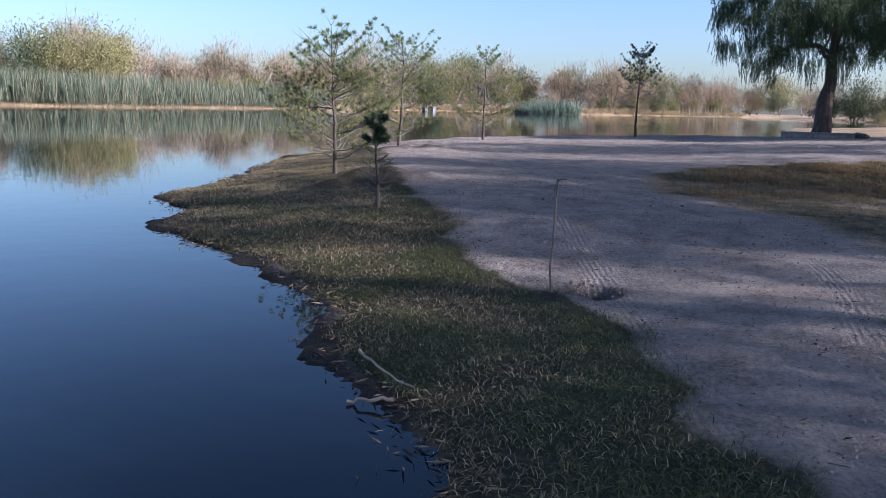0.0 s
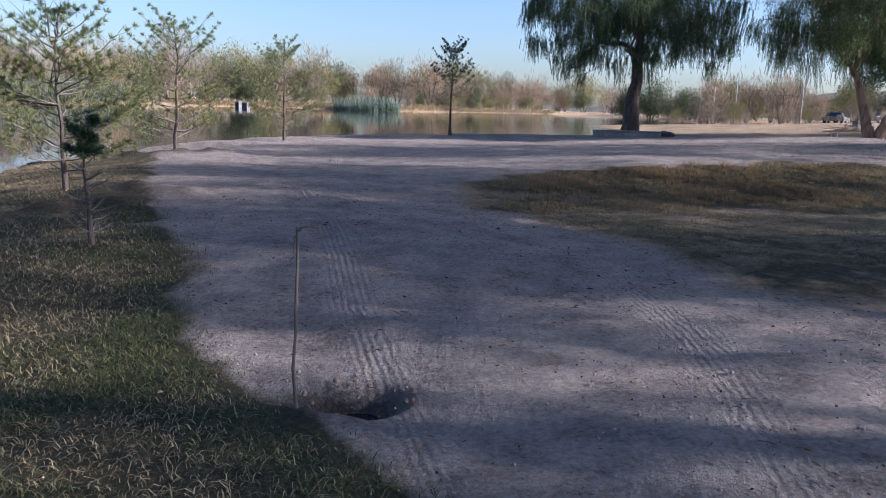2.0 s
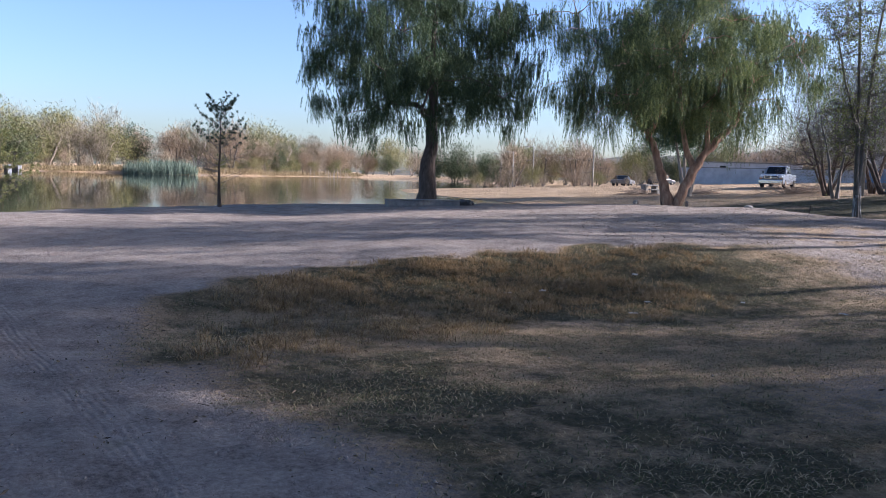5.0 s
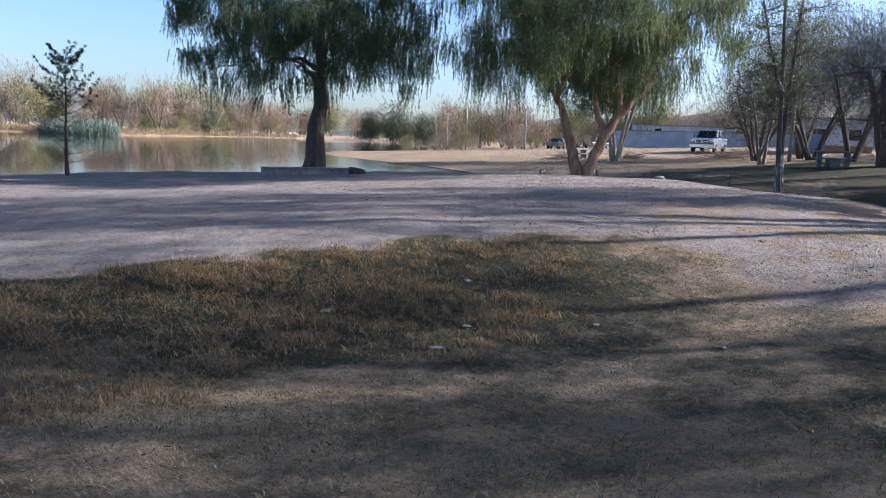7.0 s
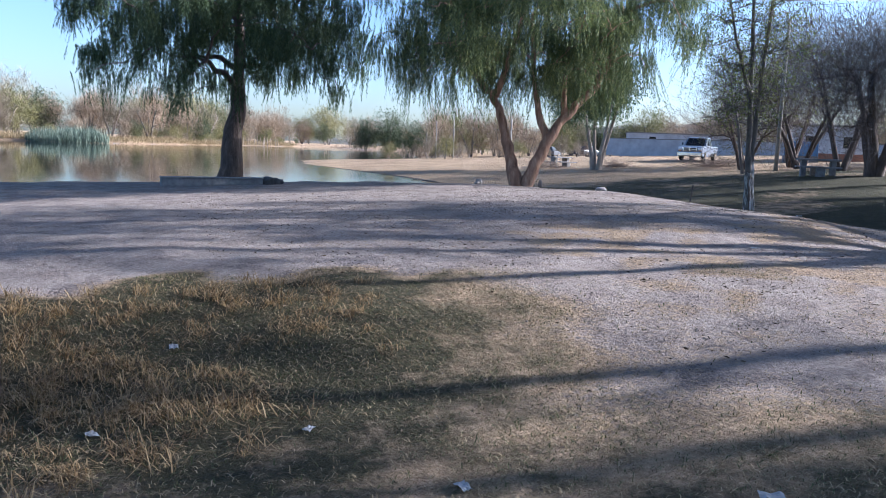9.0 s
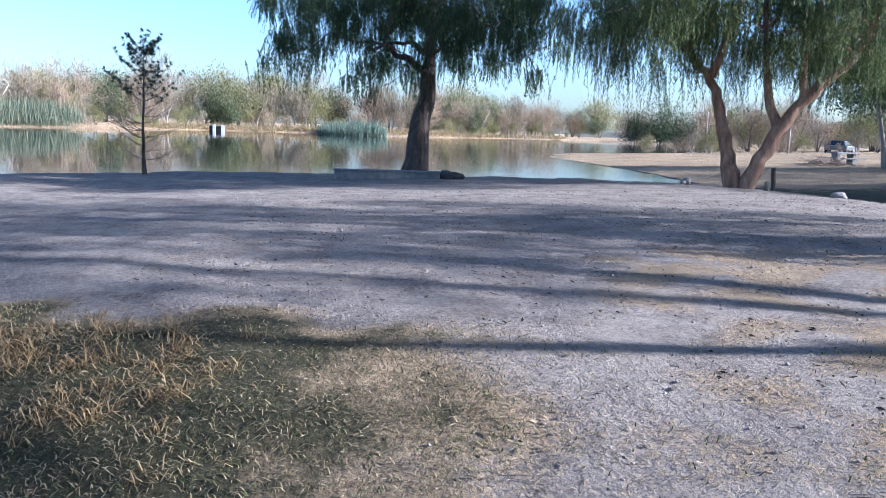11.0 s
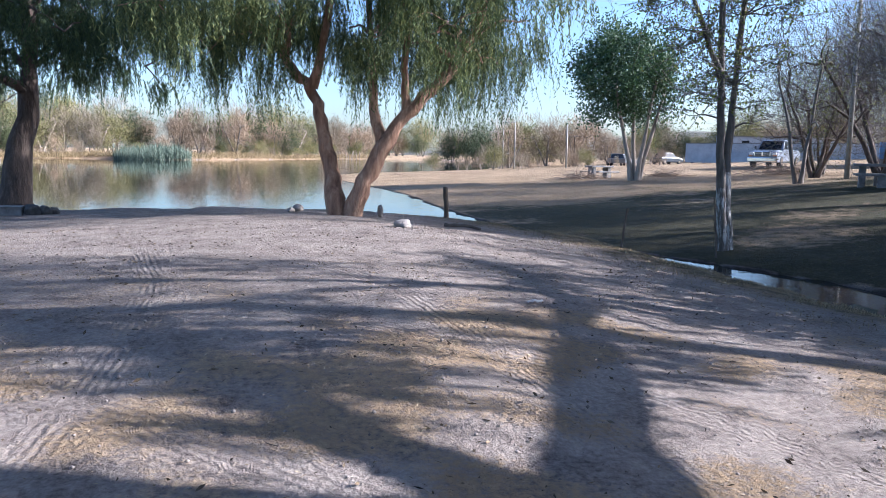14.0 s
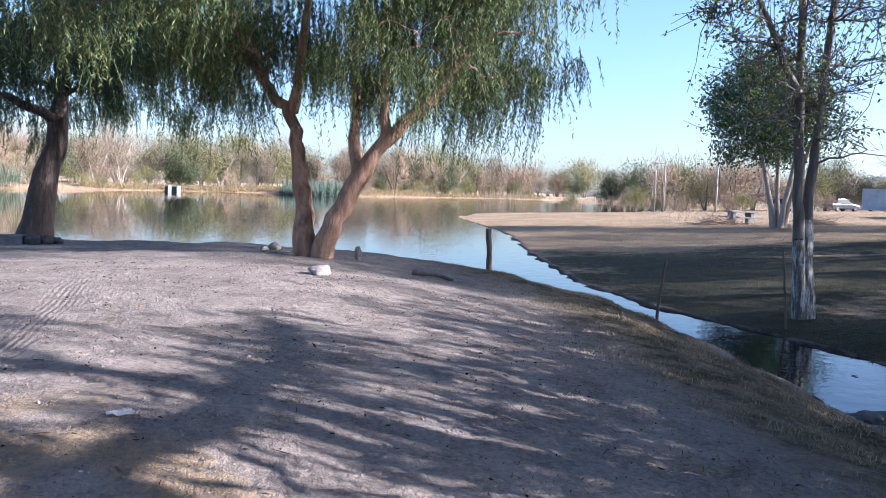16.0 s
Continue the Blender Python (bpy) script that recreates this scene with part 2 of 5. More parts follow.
LAKE = np.concatenate([LAKE, [(-33, 145), (-45, 121), (-51, 99), (-55, 84), (-62, 76), (-90, 60), (-90, -40)]])
HIGH = np.array([(-0.5, 9.9, .37), (-4.2, 12.7, .47), (-4.3, 19.8, .43), (-2.7, 26.8, .41), (3.3, 33, .5), (9.5, 31.2, .68), (18.1, 27.7, 1.06), (18.3, 23.7, 1.18),
                 (18.3, 18.5, 1.1), (14.9, 16, .9), (8, 17, .84), (5, 16.5, .74), (2.2, 15.4, .5), (1, 13, .4), (8, 24, .76), (14, 24, .98), (18.5, 13, .74), (16, 12.5, .76), (20.2, 15.5, .7), (15.7, 17, 1.06), (17, 18.4, 1.14), (13.6, 14.6, .88), (12.4, 12, .66),
                 (0, 18, .42), (20.6, 26, .8), (21.6, 24, .72), (21.4, 20, .7), (20.8, 17, .76), (21.2, 13.5, .6), (-.2, 5, .12), (2.5, 6.9, .27), (8, 9, .5), (0, -5, .1)], float)
LOW = np.array([(-.2, 5, .12), (2.5, 6.9, .27), (.9, 7.8, .3), (-.5, 9.9, .37), (.3, 10.5, .38), (7, 13, .2), (7.5, 13.4, .28), (8.7, 13.2, .3), (4, 11, .26), (6, 8, .4),
                (9, 9.6, .52), (10.3, 12.6, .46), (12.4, 12, .66), (13.6, 14.6, .88), (14.9, 16, .92), (15.7, 17, 1.06), (18.3, 18.5, 1.1), (16, 12.5, .76), (18.5, 13, .74), (10, 6, .5), (0, -5, .1), (2, 12.5, .34)], float)
EAST = np.array([(27, 28, .22), (30, 30, .5), (28, 15, .4), (26, 50, .4), (24.5, 75, .12), (33, 45, .85), (38.6, 36.3, 1.42), (40, 57, 1.25), (46, 51, 1.45), (56, 65, 1.75), (67, 95, 2.5), (30, 95, .4),
                 (45, 5, 1.2), (60, 40, 2.0), (80, 120, 3.0), (73, 83, 2.6), (40, 90, 1.3), (50, 110, 1.8)], float)


def fitted(ctrl):
    """A smooth sheet through control heights."""
    xy, z = ctrl[:, :2], ctrl[:, 2]
    k = np.linalg.norm(xy[:, None] - xy[None], axis=2)
    n = len(ctrl)
    A = np.zeros((n + 1, n + 1))
    A[:n, :n], A[:n, n], A[n, :n] = -k - np.eye(n) * 0.25, 1, 1
    w = np.linalg.solve(A, np.append(z, 0))

    def f(x, y):
        out = np.full(np.shape(x), w[n])
        for (cx, cy), c in zip(xy, w[:n]):
            out = out - c * np.sqrt((x - cx) ** 2 + (y - cy) ** 2 + 0.6)
        return out
    return f


high_sheet, low_sheet, east_sheet = fitted(HIGH), fitted(LOW), fitted(EAST)


def step(a, b, v):
    s = np.clip((v - a) / (b - a), 0, 1)
    return s * s * (3 - 2 * s)


def shore(x, y):
    """Distance to the lake's edge, positive on land."""
    best = np.full(np.shape(x), 1e9)
    inside = np.zeros(np.shape(x), bool)
    for (ax, ay), (bx, by) in zip(LAKE, np.roll(LAKE, -1, 0)):
        dx, dy = bx - ax, by - ay
        s = np.clip(((x - ax) * dx + (y - ay) * dy) / (dx * dx + dy * dy), 0, 1)
        best = np.minimum(best, (x - ax - s * dx) ** 2 + (y - ay - s * dy) ** 2)
        if dy:
            inside ^= ((ay > y) != (by > y)) & (x < ax + (y - ay) * dx / dy)
    return np.where(inside, -1, 1) * np.sqrt(best)


def wave(x, y, f, seed=0.0):
    return (np.sin(x * f + seed + 1.7 * np.sin(y * f * 0.63 + seed)) + np.sin(y * f * 1.31 - seed * 2 + 1.3 * np.sin(x * f * 0.81 + 2 + seed))) / 2


def crest(x):
    """The upper edge of the bank between the hollow and the road."""
    return np.interp(x, [0.2, 0.9, 1.6, 3.0, 5.2, 8.0, 10.5, 12.5, 16], [12.6, 13.3, 14.3, 15.2, 15.8, 16.2, 16.1, 15.6, 15.2])


def beyond_ditch(x, y):
    mid = np.interp(y, [0, 12, 20, 24, 27, 30, 33, 37], [27, 26.7, 25.7, 25.2, 24.8, 23.6, 22.2, 19])
    return step(-0.35, 0.35, x - mid) * (y < 140)


def ground(x, y):
    x, y = np.asarray(x, float), np.asarray(y, float)
    sd = shore(x, y) + 0.18 * wave(x, y, 1.9) + 0.1 * wave(x, y, 5.3, 2)
    fall = step(0.0, 1.0, (crest(x) - y) / np.interp(x, [0.5, 3.5], [1.2, 2.7]))
    z = high_sheet(x, y) * (1 - fall) + low_sheet(x, y) * fall
    far = step(14, 34, np.hypot(x - 9, y - 15) - 6)
    z = z * (1 - far) + 0.9 * far
    east = beyond_ditch(x, y)
    ez = np.clip(east_sheet(x, y), 0.12, 4.0)
    out = step(60, 200, np.hypot(x - 35, y - 45))
    ez = ez * (1 - out) + 2.2 * out
    z = z * (1 - east) + ez * east
    near_bank = np.where((x > 15) & (x < 26) & (y < 34), np.interp(y, [20.5, 25], [0.31, 0.42]), np.where((x > -9) & (y > 24) & (x < 24), 0.3, 0.13))
    near_bank = np.where(beyond_ditch(x, y) > 0.5, np.interp(y, [26, 34, 50], [0.22, 0.1, 0.05]), near_bank)
    rise = np.maximum(sd, 0) * near_bank + 0.02
    k = 0.24
    h = np.clip(0.5 + 0.5 * (rise - z) / k, 0, 1)
    land = rise + (z - rise) * h - k * h * (1 - h)
    land = land + 0.025 * wave(x, y, 0.9, 1) * step(1, 3, sd) + 0.012 * wave(x, y, 2.7, 4) * step(.3, 1.5, sd)
    bed = np.maximum(-1.2, np.minimum(sd, 0) * 0.3 - 0.015)
    return np.where(sd > 0, np.maximum(land, 0.012), bed)


def gz(x, y):
    return float(ground(np.array([x]), np.array([y]))[0])


def road_edge(y):
    """Where the lawn by the water gives way to the dirt road."""
    return np.interp(y, [-5, 1.8, 2.4, 3.0, 4.2, 5.0, 5.9, 8.2, 11.2, 14, 16, 20, 24], [1.6, 0.85, 0.6, 0.46, 0.3, -0.15, -0.95, -1.5, -2.6, -3.4, -3.8, -5, -6.5])


def lush(x, y):
    """How green the lawn is: greenest beside the road, with worn yellow patches nearer the water."""
    inland = step(0.15, 1.1, road_edge(y) - x)
    return np.clip(0.85 - 0.62 * inland + 0.6 * wave(x, y, 1.7, 3) + 0.4 * wave(x, y, 4.3, 1), 0, 1)


def cover(x, y):
    """Shares of green grass, dry grass and wet mud on the ground."""
    sd = shore(x, y)
    n1, n2 = wave(x, y, 1.3, 3), wave(x, y, 4.1, 5)
    lawn = step(-0.25, 0.45, road_edge(y) + 0.12 * n2 + 0.1 * n1 - x) * (x < 8) * (y < 27) * step(0.0, 0.15, sd)
    green = lawn * np.clip(0.45 + 0.7 * lush(x, y) - step(7, 13, y) * 0.3, 0.35, 1)
    dry = lawn * np.clip(0.6 - 0.55 * lush(x, y) + step(6, 11, y) * 0.2, 0.1, 0.7)
    d = crest(x) - y
    slope = step(0.0, 0.6, d + 0.25 * n2) * (1 - step(2.7, 3.5, d)) * step(1.0, 2.3, x + 0.3 * n1) * (1 - 0.8 * step(8.8, 13.0, x + 0.7 * n2 + 0.3 * (d - 2)))
    floor = step(2.0, 2.8, d + 0.3 * n1) * step(0.0, 1.2, x - 1.3 - 0.42 * (11 - y) + 0.3 * n1) * (1 - step(10.5, 13.5, x + 0.6 * n1)) * step(4.0, 7.0, y + 0.5 * n1) * np.clip(0.72 + 0.45 * wave(x, y, 1.1, 4), 0.2, 1)
    hollow = np.maximum(slope, floor * 0.8) * (1 - 0.7 * step(9.6, 11.8, x + 0.4 * n2) * step(12.6, 14.0, y + 0.4 * n1))
    green = np.maximum(green, hollow * np.clip(0.46 + 0.3 * wave(x, y, 0.8, 7) + 0.06 * n2, 0.1, 0.72))
    dry = np.maximum(dry, hollow * np.clip(0.75 - 0.2 * n1, 0.3, 1))
    rim = step(0.1, 0.8, sd) * (1 - step(2.0, 3.4, sd)) * (x > 19) * (x < 25) * (y < 30)
    dry = np.maximum(dry, rim * 0.33)
    green = np.maximum(green, rim * 0.28)
    sparse = step(10.5, 13, x) * (x < 24) * (1 - step(17.5, 20.5, y + 0.8 * n1)) * np.clip(0.16 + 0.22 * wave(x, y, 1.7, 9) + 0.24 * wave(x, y, 5.9, 3), 0, 0.33)
    dry = np.maximum(dry, sparse)
    eastern = beyond_ditch(x, y) * step(0.0, 0.3, sd)
    green = np.maximum(green, eastern * (1 - step(36, 47, y + 3 * n1)) * np.clip(0.5 + 0.3 * wave(x, y, 0.7, 2) + 0.15 * n1, 0.2, 0.8))
    dry = np.maximum(dry, eastern * np.clip(0.4 + step(34, 46, y) * 0.55, 0, 1))
    beyond = step(40, 60, np.hypot(x - 9, y - 15)) * (sd > 0)
    dry = np.maximum(dry, beyond * 0.9)
    mud = (1 - step(0.02, 0.22, sd + 0.08 * n2)) * (np.hypot(x - 9, y - 15) < 60)
    return green, dry, mud


def graded(lo, hi, fine, reach):
    """Grid lines that are close together from lo to hi, and widen out to the horizon."""
    mid = np.arange(lo, hi, fine)
    tail = [0.0]
    s = fine
    while tail[-1] < reach:
        s *= 1.07
        tail.append(tail[-1] + s)
    tail = np.array(tail[1:])
    return np.concatenate([lo - tail[::-1], mid, hi + tail])


gx, gy = graded(-6.5, 25.5, 0.078, 2500), graded(-0.5, 30.0, 0.078, 2500)
GX, GY = np.meshgrid(gx, gy)
GZ = np.zeros_like(GX)
for rows in np.array_split(np.arange(len(gy)), 24):
    GZ[rows] = ground(GX[rows], GY[rows])


def ruts():
    """Wheel ruts, pressed a little into the road."""
    lines = [[(0.6, 1.0), (0.42, 4.1), (0.2, 5.5), (0.0, 7.0), (-0.3, 10), (-1.2, 14), (-2.2, 20), (-1.5, 25)], [(1.4, 1.0), (1.8, 4.1), (2.3, 5.8), (2.2, 7.5), (1.4, 10.5), (-0.2, 14), (-0.8, 19), (0.5, 24)],
             [(4, 18.2), (9, 19.0), (14, 18.0), (17, 15.2), (18.4, 12)], [(4, 20.2), (9, 20.8), (15, 19.6), (18.6, 16.4), (20, 13)],
             [(15.2, 16.2), (15.4, 17.4), (15.4, 19.5), (15.0, 22)], [(17.9, 15.6), (17.7, 16.7), (17.5, 17.5), (17.2, 19.5), (16.2, 23)]]
    u, v = np.full(GX.shape, 9.0), np.zeros(GX.shape)
    for line in lines:
        line = np.array(line, float)
        t = np.linspace(0, 1, len(line))
        tt = np.linspace(0, 1, 24)
        line = np.stack([np.interp(tt, t, line[:, 0]), np.interp(tt, t, line[:, 1])], 1)
        for _ in range(3):
            line[1:-1] = (line[:-2] + line[1:-1] * 2 + line[2:]) / 4
        run = 0.0
        for (ax, ay), (bx, by) in zip(line[:-1], line[1:]):
            dx, dy = bx - ax, by - ay
            L = math.hypot(dx, dy)
            near = (np.abs(GX - (ax + bx) / 2) < L) & (np.abs(GY - (ay + by) / 2) < L)
            s = np.clip(((GX - ax) * dx + (GY - ay) * dy) / (L * L), 0, 1)
            side = ((GX - ax) * dy - (GY - ay) * dx) / L
            dist = np.hypot(GX - ax - s * dx, GY - ay - s * dy)
            hit = near & (dist < np.abs(u)) & (dist < 0.5)
            u = np.where(hit, side, u)
            v = np.where(hit, run + s * L, v)
            run += L
    return u, v


RU, RV = ruts()
GZ -= 0.008 * np.exp(-(RU / 0.13) ** 2) * (GZ > 0.05)


def trample():
    """Footprints, hoof marks and scuffs pressed into the bare dirt."""
    rng = np.random.default_rng(17)
    n = 9000
    px, py = rng.uniform(-4.5, 22, n), rng.uniform(0.5, 27, n)
    g, d, _ = cover(px, py)
    for k in np.nonzero((g < 0.3) & (rng.random(n) < 0.95))[0]:
        i0, j0 = np.searchsorted(gy, py[k] - 0.3), np.searchsorted(gx, px[k] - 0.3)
        i1, j1 = np.searchsorted(gy, py[k] + 0.3), np.searchsorted(gx, px[k] + 0.3)
        if i1 <= i0 or j1 <= j0:
            continue
        a = rng.uniform(0, np.pi)
        X, Y = GX[i0:i1, j0:j1] - px[k], GY[i0:i1, j0:j1] - py[k]
        u, v = X * math.cos(a) + Y * math.sin(a), -X * math.sin(a) + Y * math.cos(a)
        r = (u / rng.uniform(0.07, 0.15)) ** 2 + (v / rng.uniform(0.04, 0.08)) ** 2
        GZ[i0:i1, j0:j1] -= rng.uniform(0.008, 0.026) * (np.exp(-r) - 0.45 * np.exp(-r / 2.6)) * (GZ[i0:i1, j0:j1] > 0.06)


trample()
GZ += (0.01 * wave(GX, GY, 11, 3) * wave(GX, GY, 17, 1) + 0.006 * wave(GX, GY, 29, 6)) * (GZ > 0.06) * (np.hypot(GX - 9, GY - 15) < 30)
# ridges of pushed-up earth near the pines
RIDGE = np.zeros_like(GX)
for ax, ay, bx, by, wide in ((-5.1, 18.5, -3.3, 19.7, 0.3), (-3.5, 12.2, -2.5, 11.9, 0.34), (-3.9, 10.9, -2.9, 11.3, 0.3)):
    k = np.clip(((GX - ax) * (bx - ax) + (GY - ay) * (by - ay)) / ((bx - ax) ** 2 + (by - ay) ** 2), 0, 1)
    RIDGE = np.maximum(RIDGE, np.exp(-((GX - ax - k * (bx - ax)) ** 2 + (GY - ay - k * (by - ay)) ** 2) / wide ** 2))
GZ += RIDGE * (0.1 + 0.05 * wave(GX, GY, 9, 2))
# the dug hole beside the stick
GZ -= 0.14 * np.exp(-(((GX - 0.06) / 0.24) ** 2 + ((GY - 5.22) / 0.22) ** 2) ** 2) - 0.05 * np.exp(-(((GX + 0.12) / 0.22) ** 2 + ((GY - 5.0) / 0.2) ** 2))
ny, nx = GX.shape
gi = np.arange(ny * nx).reshape(ny, nx)
gfaces = np.stack([gi[:-1, :-1], gi[:-1, 1:], gi[1:, 1:], gi[1:, :-1]], -1).reshape(-1, 4)
ground_mesh = mesh_data("ground", np.stack([GX, GY, GZ], -1).reshape(-1, 3), gfaces, True)
cg, cd, cm = cover(GX, GY)
# the dug hole and its rim take the darkest ground colour
cm = np.maximum(cm, np.exp(-(((GX + 0.02) / 0.34) ** 2 + ((GY - 5.2) / 0.26) ** 2) ** 2))
cm = np.maximum(cm, RIDGE * 0.8)
# the way that wheels have gone, for the grooves that they left
LANE = np.where(GX < 7, GX - np.interp(GY, [1, 4, 6.5, 10, 14, 20, 25], [0.5, 0.35, 0.6, 0.2, -1.2, -2.2, -1.5]), GX + 0.22 * GY)
for name, values in (("lane", LANE), ("green_share", cg), ("dry_share", cd), ("mud_share", cm), ("rut_side", RU), ("rut_run", RV)):
    a = ground_mesh.attributes.new(name, "FLOAT", "POINT")
    a.data.foreach_set("value", values.astype(np.float32).ravel())


def ground_material():
    m, nodes, links, b = material("dirt_and_turf", 0.95)
    b.inputs["Specular IOR Level"].default_value = 0.2

    def attr(name):
        a = nodes.new("ShaderNodeAttribute")
        a.attribute_name = name
        return a.outputs["Fac"]

    def maths(op, a, c, clamp=False):
        n = nodes.new("ShaderNodeMath")
        n.operation, n.use_clamp = op, clamp
        for s, v in zip(n.inputs, (a, c)):
            if isinstance(v, (int, float)):
                s.default_value = v
            else:
                links.new(v, s)
        return n.outputs[0]

    def blend(f, a, c):
        n = nodes.new("ShaderNodeMix")
        n.data_type = "RGBA"
        links.new(f, n.inputs[0])
        links.new(a, n.inputs[6])
        links.new(c, n.inputs[7])
        return n.outputs[2]

    big = noise_node(nodes, links, 0.35, 5, 0.6).outputs["Fac"]
    mid = noise_node(nodes, links, 2.3, 6, 0.65).outputs["Fac"]
    fine = noise_node(nodes, links, 22, 6, 0.7).outputs["Fac"]
    grit = noise_node(nodes, links, 90, 4, 0.7).outputs["Fac"]
    crumb = noise_node(nodes, links, 42, 3, 0.6).outputs["Fac"]
    dirt = ramp(nodes, links, maths("ADD", maths("MULTIPLY", mid, 0.42), maths("ADD", maths("MULTIPLY", fine, 0.36), maths("MULTIPLY", crumb, 0.22))),
                [(0.36, (0.14, 0.112, 0.095)), (0.47, (0.345, 0.28, 0.238)), (0.6, (0.55, 0.46, 0.39))]).outputs["Color"]
    straw = ramp(nodes, links, maths("ADD", maths("MULTIPLY", big, 0.4), maths("MULTIPLY", fine, 0.6)),
                 [(0.3, (0.16, 0.125, 0.08)), (0.5, (0.42, 0.292, 0.17)), (0.7, (0.62, 0.46, 0.295))]).outputs["Color"]
    turf = ramp(nodes, links, maths("ADD", maths("MULTIPLY", mid, 0.4), maths("MULTIPLY", fine, 0.6)),
                [(0.3, (0.025, 0.024, 0.013)), (0.5, (0.068, 0.06, 0.028)), (0.7, (0.15, 0.122, 0.06))]).outputs["Color"]
    mud = ramp(nodes, links, fine, [(0.3, (0.025, 0.02, 0.015)), (0.7, (0.075, 0.06, 0.045))]).outputs["Color"]

    def patch(share, source):
        return maths("MULTIPLY", maths("ADD", maths("SUBTRACT", share, 0.62), source), 4.0, True)
    c = blend(patch(attr("dry_share"), fine), dirt, straw)
    c = blend(patch(attr("green_share"), mid), c, turf)
    c = blend(attr("mud_share"), c, mud)
    links.new(c, b.inputs["Base Color"])
    # trampled relief, and tread bars across the wheel ruts
    clods = noise_node(nodes, links, 7, 8, 0.72).outputs["Fac"]
    side, run = attr("rut_side"), attr("rut_run")
    in_rut = maths("SUBTRACT", 1.0, maths("MULTIPLY", maths("ABSOLUTE", side, 0), 7.5), True)
    bars = maths("SINE", maths("ADD", maths("MULTIPLY", run, 105), maths("MULTIPLY", maths("ABSOLUTE", side, 0), 40)), 0)
    worn = maths("GREATER_THAN", mid, 0.43)
    tread = maths("MULTIPLY", maths("MULTIPLY", maths("MULTIPLY", in_rut, bars), worn), 0.11)
    grooves = maths("SINE", maths("ADD", maths("MULTIPLY", side, 120), maths("MULTIPLY", mid, 9)), 0)
    wide = maths("SUBTRACT", 1.0, maths("MULTIPLY", maths("ABSOLUTE", side, 0), 4.0), True)
    tread = maths("ADD", tread, maths("MULTIPLY", maths("MULTIPLY", wide, grooves), maths("MULTIPLY", worn, 0.26)))
    height = maths("ADD", maths("ADD", maths("MULTIPLY", clods, 1.5), maths("MULTIPLY", fine, 1.3)), maths("ADD", maths("ADD", maths("MULTIPLY", grit, 0.4), maths("MULTIPLY", crumb, 0.7)), tread))
    # scuffs and footprints
    vo = nodes.new("ShaderNodeTexVoronoi")
    vo.feature = "SMOOTH_F1"
    vo.inputs["Scale"].default_value = 3.6
    vo.inputs["Randomness"].default_value = 1.0
    tc = nodes.new("ShaderNodeTexCoord")
    links.new(tc.outputs["Object"], vo.inputs["Vector"])
    height = maths("ADD", height, maths("MULTIPLY", maths("MINIMUM", vo.outputs["Distance"], 0.42), 0.8))
    # worn wheel grooves along the way, in patches
    cx = nodes.new("ShaderNodeCombineXYZ")
    sp = nodes.new("ShaderNodeSeparateXYZ")
    links.new(tc.outputs["Object"], sp.inputs["Vector"])
    links.new(maths("MULTIPLY", attr("lane"), 13.0), cx.inputs["X"])
    links.new(maths("MULTIPLY", sp.outputs["Y"], 1.1), cx.inputs["Y"])
    gr = nodes.new("ShaderNodeTexNoise")
    gr.inputs["Scale"].default_value, gr.inputs["Detail"].default_value, gr.inputs["Roughness"].default_value = 1.0, 3.0, 0.6
    links.new(cx.outputs["Vector"], gr.inputs["Vector"])
    patches = maths("MULTIPLY", maths("SUBTRACT", noise_node(nodes, links, 0.9, 2, 0.5).outputs["Fac"], 0.42), 6.0, True)
    height = maths("ADD", height, maths("MULTIPLY", maths("MULTIPLY", gr.outputs["Fac"], patches), 1.1))
    bp = nodes.new("ShaderNodeBump")
    bp.inputs["Strength"].default_value, bp.inputs["Distance"].default_value = 1.0, 0.15
    links.new(height, bp.inputs["Height"])
    links.new(bp.outputs["Normal"], b.inputs["Normal"])
    return m


tagged(put("ground", ground_mesh, ground_material()), "pale trampled dirt road with worn turf and dry grass beside a pond", "ground", kind="structure")


def water_material():
    m, nodes, links, b = material("still_water", 0.02)
    b.inputs["Base Color"].default_value = (0.004, 0.008, 0.013, 1)
    b.inputs["IOR"].default_value = 1.33
    b.inputs["Specular IOR Level"].default_value = 0.38
    n = noise_node(nodes, links, 2.4, 3, 0.5)
    n2 = noise_node(nodes, links, 9, 2, 0.5)
    ad = nodes.new("ShaderNodeMath")
    ad.operation = "MULTIPLY_ADD"
    ad.inputs[1].default_value = 0.12
    links.new(n2.outputs["Fac"], ad.inputs[0])
    links.new(n.outputs["Fac"], ad.inputs[2])
    bp = nodes.new("ShaderNodeBump")
    bp.inputs["Distance"].default_value = 0.035
    # a light breeze ruffles the open water, the sheltered corner lies still
    tc = nodes.new("ShaderNodeTexCoord")
    sx = nodes.new("ShaderNodeSeparateXYZ")
    mr = nodes.new("ShaderNodeMapRange")
    for k, v in zip((1, 2, 3, 4), (-2.0, 22.0, 0.05, 0.2)):
        mr.inputs[k].default_value = v
    links.new(tc.outputs["Object"], sx.inputs["Vector"])
    links.new(sx.outputs["X"], mr.inputs[0])
    links.new(mr.outputs[0], bp.inputs["Strength"])
    links.new(ad.outputs[0], bp.inputs["Height"])
    links.new(bp.outputs["Normal"], b.inputs["Normal"])
    return m


